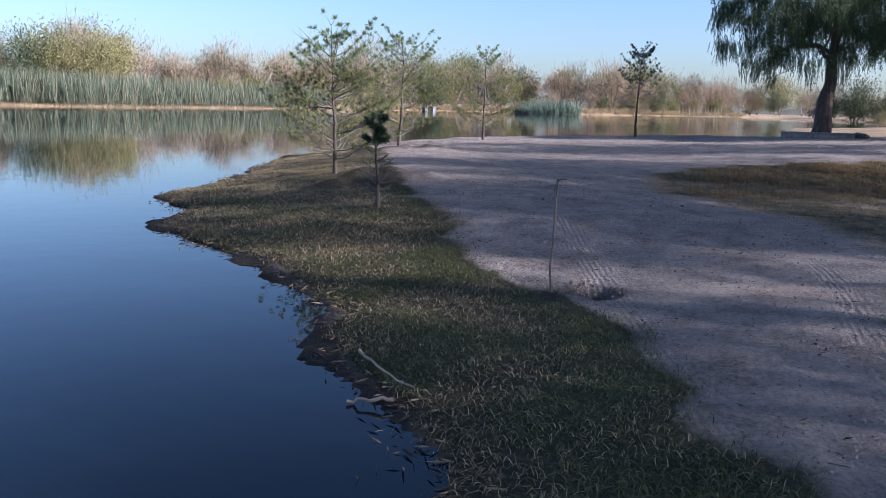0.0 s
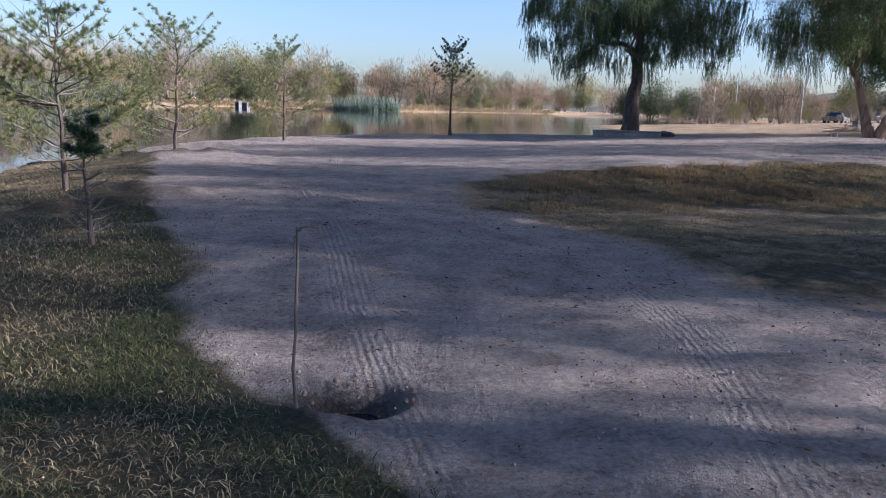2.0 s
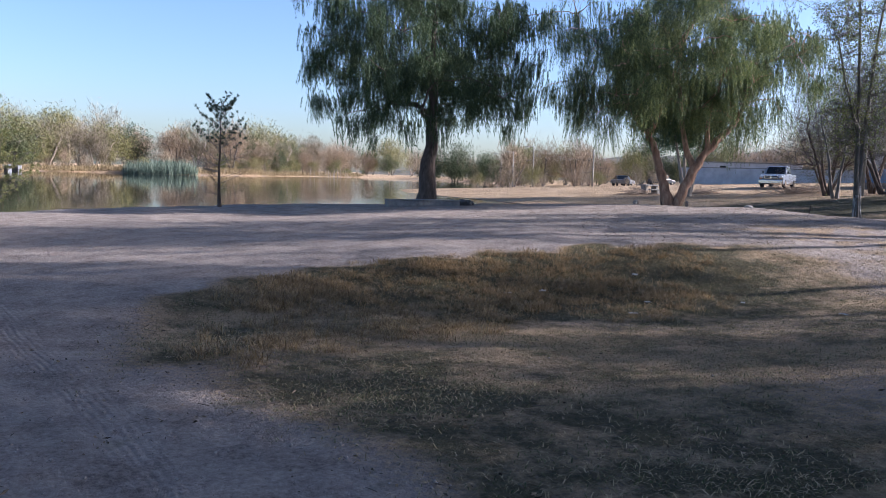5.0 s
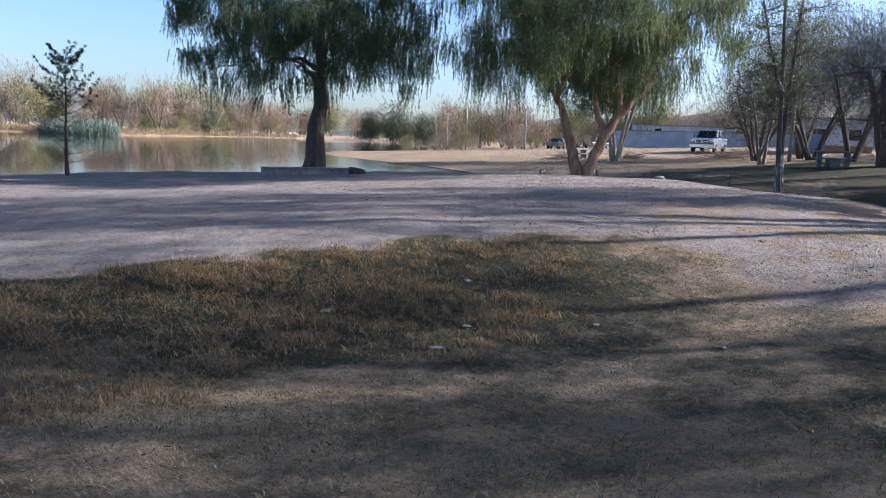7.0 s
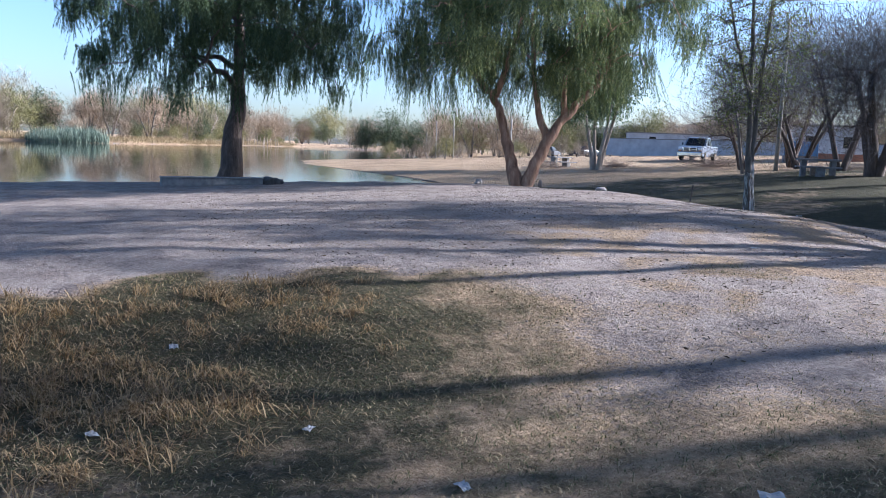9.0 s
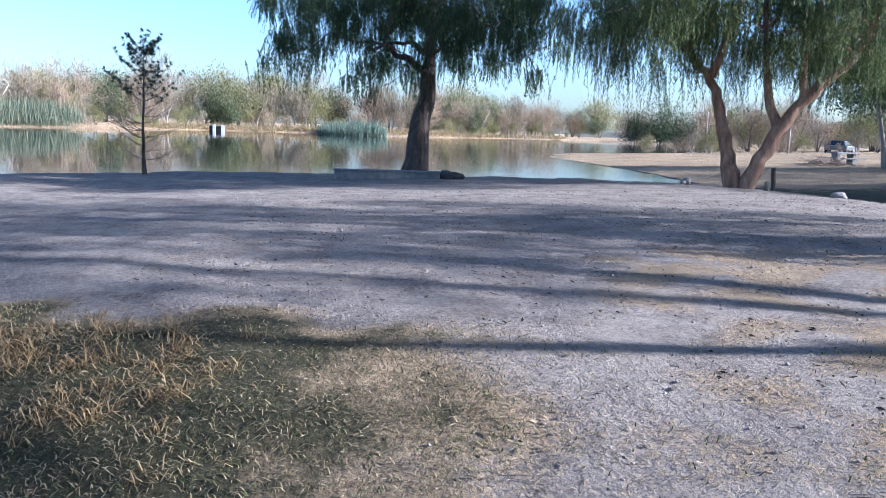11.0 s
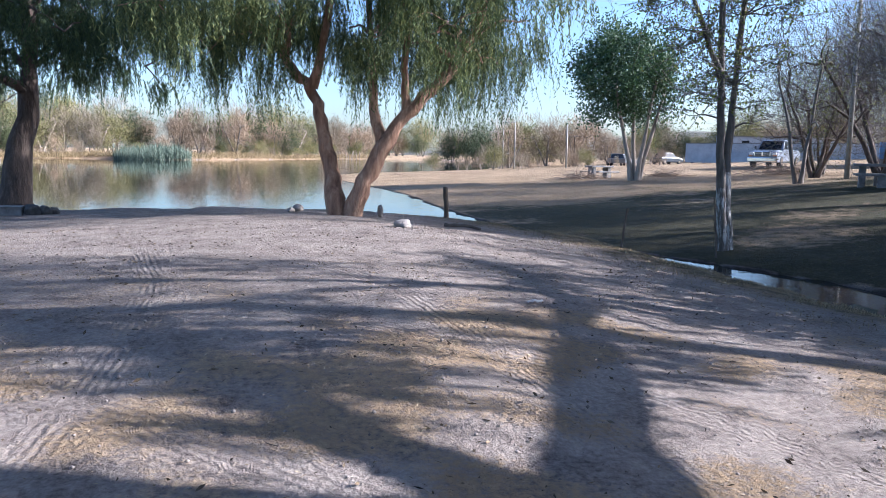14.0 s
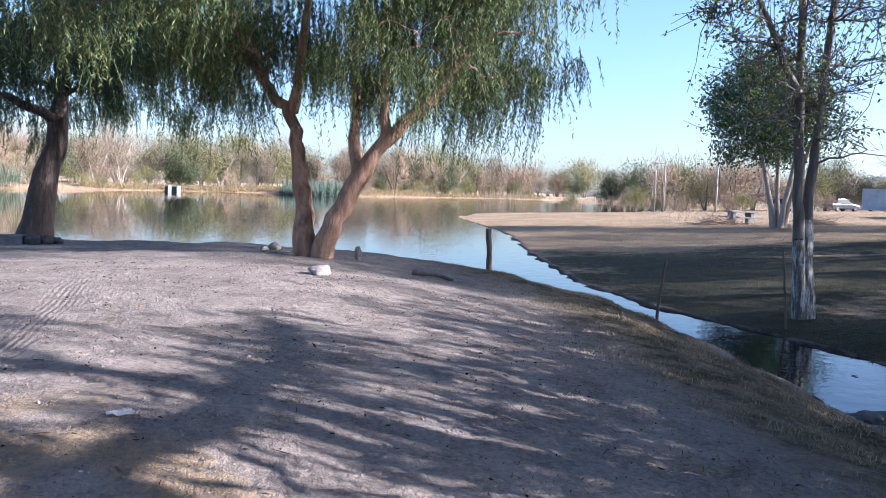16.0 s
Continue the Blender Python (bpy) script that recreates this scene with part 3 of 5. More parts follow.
wx, wy = np.linspace(-95, 95, 20), np.linspace(-45, 285, 34)
WX, WY = np.meshgrid(wx, wy)
wi = np.arange(WX.size).reshape(WX.shape)
wf = np.stack([wi[:-1, :-1], wi[:-1, 1:], wi[1:, 1:], wi[1:, :-1]], -1).reshape(-1, 4)
tagged(put("water", mesh_data("water", np.stack([WX, WY, WX * 0], -1).reshape(-1, 3), wf, True), water_material()),
       "calm pond water reflecting the sky and far trees", "water", kind="structure")


# ---- trees ----
def stem(points, r0, r1, rng, n=9, wobble=0.02):
    """A trunk through rough points, smoothed, tapering from r0 to r1."""
    points = np.array(points, float)
    t = np.linspace(0, 1, len(points))
    s = np.linspace(0, 1, n)
    p = np.stack([np.interp(s, t, points[:, i]) for i in range(3)], 1)
    for _ in range(2):
        p[1:-1] = (p[:-2] + 2 * p[1:-1] + p[2:]) / 4
    p[1:-1] += rng.normal(size=(n - 2, 3)) * wobble
    return p, (r0 + (r1 - r0) * s ** 0.8 + r0 * 0.35 * np.exp(-s * 14)) * (1 + 0.07 * rng.normal(size=n))


def weeping_crown(rng, clumps, strands, per, drop, spread, size):
    """Hanging strands of narrow leaflets below each clump."""
    base = np.repeat(clumps, strands, 0)
    n = len(base)
    p0 = base + rng.normal(size=(n, 3)) * [spread, spread, spread * 0.55]
    L = drop * rng.uniform(0.35, 1.25, n)
    drift = np.repeat(rng.normal(size=(len(clumps), 2)) * 0.16, strands, 0) + rng.normal(size=(n, 2)) * 0.09
    s = np.linspace(0.03, 1, per)[None]
    x = p0[:, None, 0] + drift[:, None, 0] * s * L[:, None]
    y = p0[:, None, 1] + drift[:, None, 1] * s * L[:, None]
    z = p0[:, None, 2] - s ** 1.15 * L[:, None]
    line = np.stack([x, y, z], -1)
    c = line.reshape(-1, 3) + rng.normal(size=(n * per, 3)) * 0.012
    d = np.stack([rng.normal(size=n * per) * 0.75, rng.normal(size=n * per) * 0.75, -np.ones(n * per)], -1)
    v, f = leaves(c, d, rng.uniform(0.7, 1.3, n * per) * size, size * 0.21, rng)
    # the thread-like stem of each strand
    a = rng.uniform(0, np.pi, n)
    w = np.stack([np.cos(a), np.sin(a), np.zeros(n)], -1) * 0.0022
    ends = [line[:, k] for k in (0, per // 2, per - 1)]
    threads = np.concatenate([np.stack([p - w, p + w, q + w * 0.6, q - w * 0.6], 1) for p, q in zip(ends[:-1], ends[1:])]).reshape(-1, 3)
    return np.concatenate([v, threads]), np.concatenate([f, np.arange(len(threads)).reshape(-1, 4) + len(v)])


def clump_points(rng, count, centre, radii, hollow=0.55, low=-0.6):
    """Places spread through the outer part of a dome."""
    out = []
    while len(out) < count:
        v = rng.normal(size=3)
        v /= np.linalg.norm(v)
        v *= rng.uniform(hollow, 1.0)
        if v[2] > low:
            out.append(v * radii + centre)
    return np.array(out)


def limbs_to(rng, targets, forks, r, arch=0.12, wobble=0.05, n=8):
    """Limbs from the nearest of a few forks to each target, leaving the limb that is nearest on the way."""
    lines, nodes_ = [], [np.array(f, float) for f in forks]
    order = np.argsort([min(np.linalg.norm(t - f) for f in nodes_) for t in targets])
    pool, size = list(nodes_), [r] * len(nodes_)
    for k in order:
        t = targets[k]
        cost = [np.linalg.norm(t - p) + 0.5 * max(0, p[2] - t[2]) - 0.6 * w / r for p, w in zip(pool, size)]
        b = int(np.argmin(cost))
        p = bend(pool[b], t, n, wobble, rng, arch)
        w0 = min(size[b] * 0.72, 0.035 * np.linalg.norm(t - pool[b]) + 0.02)
        lines.append((p, np.linspace(w0, max(0.008, w0 * 0.3), n)))
        pool += [p[n // 2], p[-2]]
        size += [w0 * 0.7, w0 * 0.45]
    return lines


def make_tree(name, at, trunks, limb_lines, leaf_mesh, bark, leaf_mat, label, crown_label, group="", sides=9, limb_mat=None):
    tree = thing(name, Matrix.Translation(at), label, "tree", group)
    for i, t in enumerate(trunks):
        put("trunk", mesh_data("trunk", *tubes([t], sides), True), bark, tree)
    if limb_lines:
        tagged(put("branchwork", mesh_data("branchwork", *tubes(limb_lines, 5), True), limb_mat or bark, tree), kind="stuff")
    if leaf_mesh is not None:
        put("crown", mesh_data("crown", *leaf_mesh), leaf_mat, tree, crown_label)
    return tree


def billows(rng, bunches, per, size):
    """Each large bunch broken up into smaller ones, so that the crown has folds and gaps."""
    return np.repeat(bunches, per, 0) + rng.normal(size=(len(bunches) * per, 3)) * size


def joined(*meshes):
    """Several leaf meshes as one."""
    starts = np.cumsum([0] + [len(v) for v, _ in meshes[:-1]])
    return np.concatenate([v for v, _ in meshes]), np.concatenate([f + k for (_, f), k in zip(meshes, starts)])


def big_pepper_tree():
    rng = np.random.default_rng(3)
    at = (10.83, 33.3, gz(10.83, 33.3) - 0.1)
    t = stem([(0, 0, 0), (0.12, 0.2, 1.2), (0.33, 0.5, 2.6), (0.42, 0.7, 3.8), (0.35, 0.6, 5.6), (0.2, 0.4, 7.2)], 0.36, 0.1, rng, 12, 0.02)
    bunches = clump_points(rng, 74, np.array([-0.5, 0, 5.6]), np.array([4.7, 4.7, 3.6]), 0.5, -0.68)
    inner = clump_points(rng, 16, np.array([-0.2, 0, 5.4]), np.array([2.6, 2.6, 2.2]), 0.3, -0.5)
    lines = limbs_to(rng, np.concatenate([bunches, inner]), [t[0][5], t[0][6], t[0][8], t[0][10]], 0.24)
    fringe = clump_points(rng, 24, np.array([-0.9, 0, 3.9]), np.array([4.2, 4.3, 1.3]), 0.65, -0.5)
    twigs = billows(rng, bunches, 5, [0.5, 0.5, 0.34])
    lines += limbs_to(rng, twigs[::2], list(bunches), 0.03, 0.05)
    lv = joined(weeping_crown(rng, twigs, 24, 19, 0.66, 0.21, 0.11),
                weeping_crown(rng, billows(rng, inner, 4, 0.5), 18, 16, 0.6, 0.24, 0.12),
                weeping_crown(rng, billows(rng, fringe, 3, 0.34), 20, 19, 0.7, 0.16, 0.105))
    make_tree("pepper_tree", at, [t], lines, lv, BARK_DARK, PEPPER_LEAF_DARK, "large dark green pepper tree with drooping foliage by a concrete kerb", "dense weeping dark green foliage")


def forked_pepper_tree():
    rng = np.random.default_rng(8)
    at = (18.0, 27.9, gz(18.0, 27.9) - 0.12)
    a = stem([(-0.1, 0, 0), (-0.19, 0.25, 0.8), (-0.3, 0.48, 1.5), (-0.42, 0.7, 2.2), (-0.55, 0.82, 2.65), (-1.0, 0.9, 2.95), (-1.3, 1.0, 3.6), (-1.8, 1.1, 4.7)], 0.17, 0.07, rng, 28)
    b = stem([(0.12, -0.05, 0), (0.36, -0.1, 0.75), (0.7, -0.15, 1.42), (1.1, -0.2, 2.0), (1.55, -0.25, 2.45), (2.05, -0.3, 2.95), (2.45, -0.3, 3.6), (2.8, -0.3, 4.8)], 0.18, 0.07, rng, 28)
    c = stem([(0.74, -0.12, 1.4), (0.62, 0.2, 1.95), (0.64, 0.55, 2.7), (0.55, 0.7, 3.4), (0.6, 0.9, 4.9)], 0.12, 0.05, rng, 10)
    d = stem([(1.2, -0.2, 2.1), (1.14, -0.15, 2.6), (1.12, -0.2, 3.3), (1.4, -0.5, 4.7)], 0.1, 0.045, rng, 9)
    e = stem([(-0.53, 0.8, 2.6), (-0.36, 0.6, 3.1), (-0.15, 0.1, 4.6), (0.1, -0.3, 6.2)], 0.11, 0.045, rng, 9)
    bunches = np.concatenate([clump_points(rng, 68, np.array([0.3, 0, 5.7]), np.array([4.9, 4.7, 3.8]), 0.4, -0.5),
                              clump_points(rng, 15, np.array([2.6, 0, 4.3]), np.array([2.7, 3.2, 1.6]), 0.5, -0.55),
                              clump_points(rng, 9, np.array([-2.6, 0, 4.3]), np.array([2.4, 3.0, 1.6]), 0.5, -0.55)])
    lines = limbs_to(rng, bunches, [a[0][20], a[0][27], b[0][20], b[0][27], c[0][9], d[0][8], e[0][6]], 0.12)
    twigs = billows(rng, bunches, 5, [0.55, 0.55, 0.36])
    lines += limbs_to(rng, twigs[::2], list(bunches), 0.03, 0.06)
    lv = weeping_crown(rng, twigs, 26, 19, 0.7, 0.21, 0.1)
    long = weeping_crown(rng, twigs[rng.permutation(len(twigs))[:120]], 6, 28, 1.35, 0.16, 0.09)
    skirt = clump_points(rng, 40, np.array([0.8, 0.9, 3.5]), np.array([4.0, 3.6, 0.9]), 0.45, -0.7)
    lines += limbs_to(rng, skirt, [a[0][22], b[0][22], c[0][7]], 0.06)
    hang = weeping_crown(rng, billows(rng, skirt, 2, 0.2), 10, 26, 1.2, 0.16, 0.09)
    make_tree("pepper_tree", at, [a, b, c, d, e], lines, joined(lv, long, hang), BARK_RED, PEPPER_LEAF, "forked pepper tree with reddish trunks and weeping sunlit foliage", "weeping yellow-green foliage")


def lime_washed_tree():
    rng = np.random.default_rng(12)
    at = (26.65, 28.2, gz(26.65, 28.2) - 0.1)
    tree = thing("slim_tree", Matrix.Translation(at), "tall twin-stemmed tree with flaking lime wash beside the ditch", "tree")
    a = stem([(-0.06, 0, 0), (-0.2, 0, 1.5), (-0.28, 0, 2.5), (-0.33, 0, 3.6), (-0.37, 0.1, 5.6), (-0.45, 0.2, 7.6), (-0.6, 0.3, 10)], 0.115, 0.035, rng, 18, 0.012)
    b = stem([(0.07, 0.04, 0), (-0.04, 0.06, 1.5), (-0.03, 0.08, 2.4), (0.04, 0.1, 3.3), (0.17, 0.1, 5.6), (0.35, 0.1, 7.6), (0.7, 0, 10.4)], 0.125, 0.035, rng, 18, 0.012)
    side = stem([(-0.34, 0.02, 3.9), (-0.7, 0, 4.6), (-1.3, -0.1, 5.7), (-1.75, -0.1, 7.2)], 0.075, 0.03, rng, 9, 0.015)
    put("limb", mesh_data("limb", *tubes([side], 8), True), BARK_GREY, tree)
    for t in (a, b):
        cut = np.array([p[2] < 1.9 for p in t[0]])
        k = int(cut.sum())
        put("trunk", mesh_data("trunk", *tubes([(t[0][k - 1:], t[1][k - 1:])], 10), True), BARK_GREY, tree)
        put("lime_wash", mesh_data("lime_wash", *tubes([(t[0][:k], t[1][:k] * 1.02)], 10), True), LIME_WASH, tree, "flaking white lime wash on the bark")
    targets = []
    for t in (a, b, side):
        for p in t[0][(6 if t is not side else 3):]:
            for _ in range(6):
                ang = rng.uniform(0, 2 * np.pi)
                rr = rng.uniform(0.4, 1.7)
                targets.append(p + [math.cos(ang) * rr, math.sin(ang) * rr, rng.uniform(0.5, 2.1)])
    targets = np.array(targets)
    lines = limbs_to(rng, targets, list(a[0][6:]) + list(b[0][6:]) + list(side[0][3:]), 0.034, 0.02, 0.06)
    fine, cs = [], []
    for p, w in lines:
        for k in (3, 4, 5, 6, 7):
            for _ in range(2):
                d = rng.normal(size=3) * 0.45 + [0, 0, 0.1]
                fine.append((bend(p[k], p[k] + d, 4, 0.06, rng), np.linspace(0.009, 0.004, 4)))
                cs.append(p[k] + d * rng.uniform(0.3, 1.0, (6, 1)) + rng.normal(size=(6, 3)) * 0.07)
    tagged(put("branchwork", mesh_data("branchwork", *tubes(lines + fine, 4), True), BARK_GREY, tree), kind="stuff")
    cs = np.concatenate(cs)
    put("crown", mesh_data("crown", *leaves(cs, rng.normal(size=cs.shape) - [0, 0, 0.5], 0.08, 0.045, rng)), SPARSE_LEAF, tree, "thin scattering of small leaves")


def round_tree():
    rng = np.random.default_rng(21)
    at = (39.7, 56.7, gz(39.7, 56.7) - 0.1)
    trunks = [stem([(dx * 0.3, dy * 0.3, 0), (dx * 0.6, dy * 0.6, 1.3), (dx * 1.7, dy * 1.5, 4.2), (dx * 2.2, dy * 2.2, 6)], 0.17, 0.08, rng, 8) for dx, dy in ((-0.7, 0), (0.1, 0.5), (0.75, -0.2), (0.2, -0.6))]
    clumps = clump_points(rng, 130, np.array([-0.9, 0.3, 6.7]), np.array([3.8, 3.8, 3.3]), 0.5, -0.85)
    lines = limbs_to(rng, clumps[::2], [t[0][-1] for t in trunks], 0.1)
    cs = np.repeat(clumps, 190, 0) + rng.normal(size=(130 * 190, 3)) * 0.44
    lv = leaves(cs, rng.normal(size=cs.shape) - [0, 0, 0.4], 0.21, 0.1, rng)
    tree = make_tree("shade_tree", at, trunks, lines, lv, BARK_PALE, FICUS_LEAF, "round dense dark green tree with several pale trunks", "dense rounded dark green crown", limb_mat=BARK_GREY)
    return tree


def tuft_needles(rng, tips, dirs, per, size):
    c = np.repeat(tips, per, 0)
    d = np.repeat(dirs, per, 0) * 0.9 + rng.normal(size=c.shape) * 0.75
    d /= np.linalg.norm(d, axis=1, keepdims=True)
    L = size * rng.uniform(0.6, 1.2, len(c))
    return leaves(c + d * L[:, None] * 0.5, d, L, 0.006 + size * 0.028, rng)


def pine(x, y, height, seed, width, bare, needles, low_needles, label, dense=1.0):
    rng = np.random.default_rng(seed)
    tree = thing("young_pine", Matrix.Translation((x, y, gz(x, y) - 0.04)), label, "tree", "young pines by the water")
    t = stem([(0, 0, 0), (rng.normal() * 0.03, 0, height * 0.4), (rng.normal() * 0.05, 0.03, height * 0.75), (0.02, 0, height * 0.98)], 0.012 * height + 0.012, 0.006, rng, 10, 0.012)
    put("trunk", mesh_data("trunk", *tubes([t], 7), True), BARK_DARK, tree)
    lines, tips, dirs, low_tips, low_dirs = [], [], [], [], []
    levels = int(9 + height * 2)
    for k in range(levels):
        f = 0.12 + 0.85 * k / levels
        p = np.array([np.interp(f * height, t[0][:, 2], t[0][:, i]) for i in range(2)] + [f * height])
        reach = width * (0.55 * (1 - f) ** 0.6 + 0.09)
        for j in range(int(rng.integers(3, 6))):
            a = rng.uniform(0, 2 * np.pi)
            up = rng.uniform(0.5, 1.0) if f > bare else rng.uniform(0.25, 0.7)
            e = p + np.array([math.cos(a), math.sin(a), up]) * reach * rng.uniform(0.6, 1.1)
            l = bend(p, e, 5, 0.04, rng, -0.08)
            lines.append((l, np.linspace(0.012, 0.004, 5)))
            subs = [(l[i], l[i] + np.array([math.cos(a + s), math.sin(a + s), up]) * reach * 0.3) for i in (2, 3, 4) for s in (-0.7, 0.7)]
            for q0, q1 in subs:
                lines.append((bend(q0, q1, 3, 0.03, rng), np.linspace(0.005, 0.002, 3)))
            ends = [e] + [q1 for _, q1 in subs] + [(q0 + q1) / 2 for q0, q1 in subs] + [l[3]]
            for q in ends:
                d = (q - p) / (np.linalg.norm(q - p) + 1e-6) + np.array([0, 0, 0.35])
                if f > bare:
                    if rng.random() < 0.42 * dense:
                        tips.append(q)
                        dirs.append(d)
                elif low_needles and rng.random() < 0.95 * dense:
                    low_tips.append(q)
                    low_dirs.append(d)
    tips.append(t[0][-1])
    dirs.append(np.array([0, 0, 1.0]))
    tagged(put("branchwork", mesh_data("branchwork", *tubes(lines, 4), True), BARK_GREY, tree), kind="stuff")
    put("crown", mesh_data("crown", *tuft_needles(rng, np.array(tips), np.array(dirs), 38, 0.04 * height ** 0.4 + 0.035)), needles, tree, "tufts of long needles")
    if low_tips:
        put("lower_needles", mesh_data("lower_needles", *tuft_needles(rng, np.array(low_tips), np.array(low_dirs), 34, 0.105)), low_needles, tree, "thin yellowing needles on the lower branches")
    return tree


def bare_tree(name, seed, height, width, bark, twig, twigs, label, category="tree", leaf=0.0, group="", trunks=3, at=(0, 0, 0), wtw=0.03, stout=0.015):
    """A leafless or thinly leaved tree with a crown of fine twigs."""
    rng = np.random.default_rng(seed)
    tree = thing(name, Matrix.Translation(at), label, category, group)
    stems = []
    for i in range(trunks):
        a = 2 * np.pi * i / trunks + rng.uniform(-0.5, 0.5)
        lean = width * rng.uniform(0.08, 0.2) * (trunks > 1)
        c, s = math.cos(a), math.sin(a)
        stems.append(stem([(c * 0.1, s * 0.1, -0.15), (c * lean * 0.7, s * lean * 0.7, height * 0.25), (c * lean * 1.6, s * lean * 1.6, height * 0.55)], stout * height, stout * 0.5 * height, rng, 7, 0.04))
    put("trunk", mesh_data("trunk", *tubes(stems, 6), True), bark, tree)
    clumps = clump_points(rng, 46, np.array([0, 0, height * 0.53]), np.array([width * 0.5, width * 0.5, height * 0.46]), 0.25, -0.95)
    lines = limbs_to(rng, clumps, [s[0][3] for s in stems] + [s[0][-1] for s in stems], stout * 0.85 * height, 0.04, 0.07, 6)
    tagged(put("branchwork", mesh_data("branchwork", *tubes(lines, 4), True), bark, tree), kind="stuff")
    base = np.repeat(clumps, twigs // 46, 0)
    c = base + rng.normal(size=base.shape) * width * 0.085
    d = (c - np.array([0, 0, height * 0.35])) / width + rng.normal(size=base.shape) * 0.45 + [0, 0, 0.25]
    if leaf:
        lv = leaves(c, d + rng.normal(size=c.shape) * 0.5, leaf * 2.0, leaf * 0.36, rng)
    else:
        lv = leaves(c, d, width * 0.17 * rng.uniform(0.5, 1.4, len(c)), wtw * 0.75, rng)
    put("crown", mesh_data("crown", *lv), twig, tree)
    return tree


big_pepper_tree()
forked_pepper_tree()
lime_washed_tree()
round_tree()
pine(-4.17, 12.7, 2.5, 5, 2.1, 0.62, NEEDLE_GREEN, NEEDLE_YELLOW, "young pine with green tufts above yellowing lower branches")
pine(-4.35, 19.8, 2.95, 6, 2.2, 0.6, NEEDLE_GREEN, NEEDLE_YELLOW, "young pine with sparse tufts and brown lower needles")
pine(-2.66, 26.8, 3.1, 7, 1.9, 0.66, NEEDLE_GREEN, NEEDLE_YELLOW, "thin young pine, bare and brownish below its green top", 0.85)
pine(3.32, 33.1, 3.75, 9, 1.9, 0.45, NEEDLE_DARK, None, "dark young pine with bare lower twigs on the bank", 1.0)
pine(-2.52, 8.9, 1.3, 10, 0.36, 0.6, NEEDLE_DARK, None, "small dark pine sapling on the lawn", 0.9)

# scrub and bare trees round the pond
KINDS = [
    (bare_tree("bare_tree", 31, 8.5, 7.5, BARK_GREY, TWIG_PINK, 2300, "leafless pinkish-brown tree on the far bank", group="far bank trees", wtw=0.06, stout=0.02), 8.5),
    (bare_tree("bare_tree", 32, 9.5, 7.0, BARK_PALE, TWIG_GREY, 2300, "leafless grey tree on the far bank", group="far bank trees", wtw=0.06, stout=0.02), 9.5),
    (bare_tree("scrub_tree", 33, 7.0, 7.5, BARK_GREY, SCRUB_OLIVE, 4600, "olive scrubby tree on the far bank", leaf=0.2, group="far bank trees"), 7.0),
    (bare_tree("scrub_tree", 34, 6.5, 7.0, BARK_GREY, SCRUB_GREEN, 5000, "dark green bushy tree on the far bank", leaf=0.2, group="far bank trees"), 6.5),
    (bare_tree("bare_tree", 35, 10.0, 8.5, BARK_PALE, TWIG_GREY, 1300, "tall bare pale-limbed tree on the far bank", group="far bank trees", trunks=2, wtw=0.05, stout=0.022), 10.0),
]


def plant(kind, x, y, height, turn):
    ob, h = KINDS[kind]
    copy_thing(ob, pose(x, y, gz(x, y), 0, 0, turn) @ Matrix.Diagonal((height / h, height / h, height / h, 1)))


def belt(line, count, depth, kinds, low, high, seed, rise=0.86):
    rng = np.random.default_rng(seed)
    line = np.array(line, float)
    seg = np.append(0, np.cumsum(np.linalg.norm(np.diff(line, axis=0), axis=1)))
    for i in range(count):
        s = (i + rng.uniform(0.1, 0.9)) / count * seg[-1]
        x, y = np.interp(s, seg, line[:, 0]), np.interp(s, seg, line[:, 1])
        x, y = x + rng.normal() * 2, y + rng.uniform(0, depth)
        if shore(np.array([x]), np.array([y]))[0] < 1.5:
            continue
        plant(int(rng.choice(kinds)), x, y, (low + (high - low) * rng.random() ** 1.7) * rise, rng.uniform(0, 360))


belt([(-88, 72), (-68, 86), (-62, 100), (-55, 122), (-44, 136)], 36, 10, [0, 0, 1, 2, 2, 4], 7, 11.0, 41, 1.0)
belt([(-75, 86), (-66, 92)], 2, 1, [3], 10.5, 11.0, 42)
belt([(-46, 140), (-38, 162), (-26, 178), (-8, 194), (10, 196), (26, 222), (42, 258), (66, 282)], 52, 22, [0, 0, 1, 1, 2, 3, 4], 9, 15, 43)
belt([(-60, 160), (-20, 215), (20, 240), (60, 300), (110, 330)], 40, 18, [0, 1, 2, 0, 4], 13, 19, 44)
belt([(92, 262), (88, 210), (74, 160), (64, 135), (56, 122)], 30, 12, [0, 1, 2, 2, 3, 0], 5, 10, 45)
belt([(58, 120), (85, 150), (130, 190)], 16, 25, [0, 1, 2, 3], 6, 10, 46)
# undergrowth along the far banks
belt([(-88, 70), (-66, 82), (-58, 100), (-50, 124), (-40, 140), (-32, 168), (-16, 188), (6, 186), (24, 212), (42, 252), (64, 274)], 110, 9, [2, 2, 2, 0, 1, 3, 4], 1.6, 6.5, 49)
belt([(90, 262), (88, 220), (74, 165), (56, 122)], 30, 8, [2, 0, 1], 1.5, 4.0, 50)
for ob, _ in KINDS:
    ob.matrix_basis = pose(-30 - 9 * KINDS.index((ob, _)), 214, 2.0)


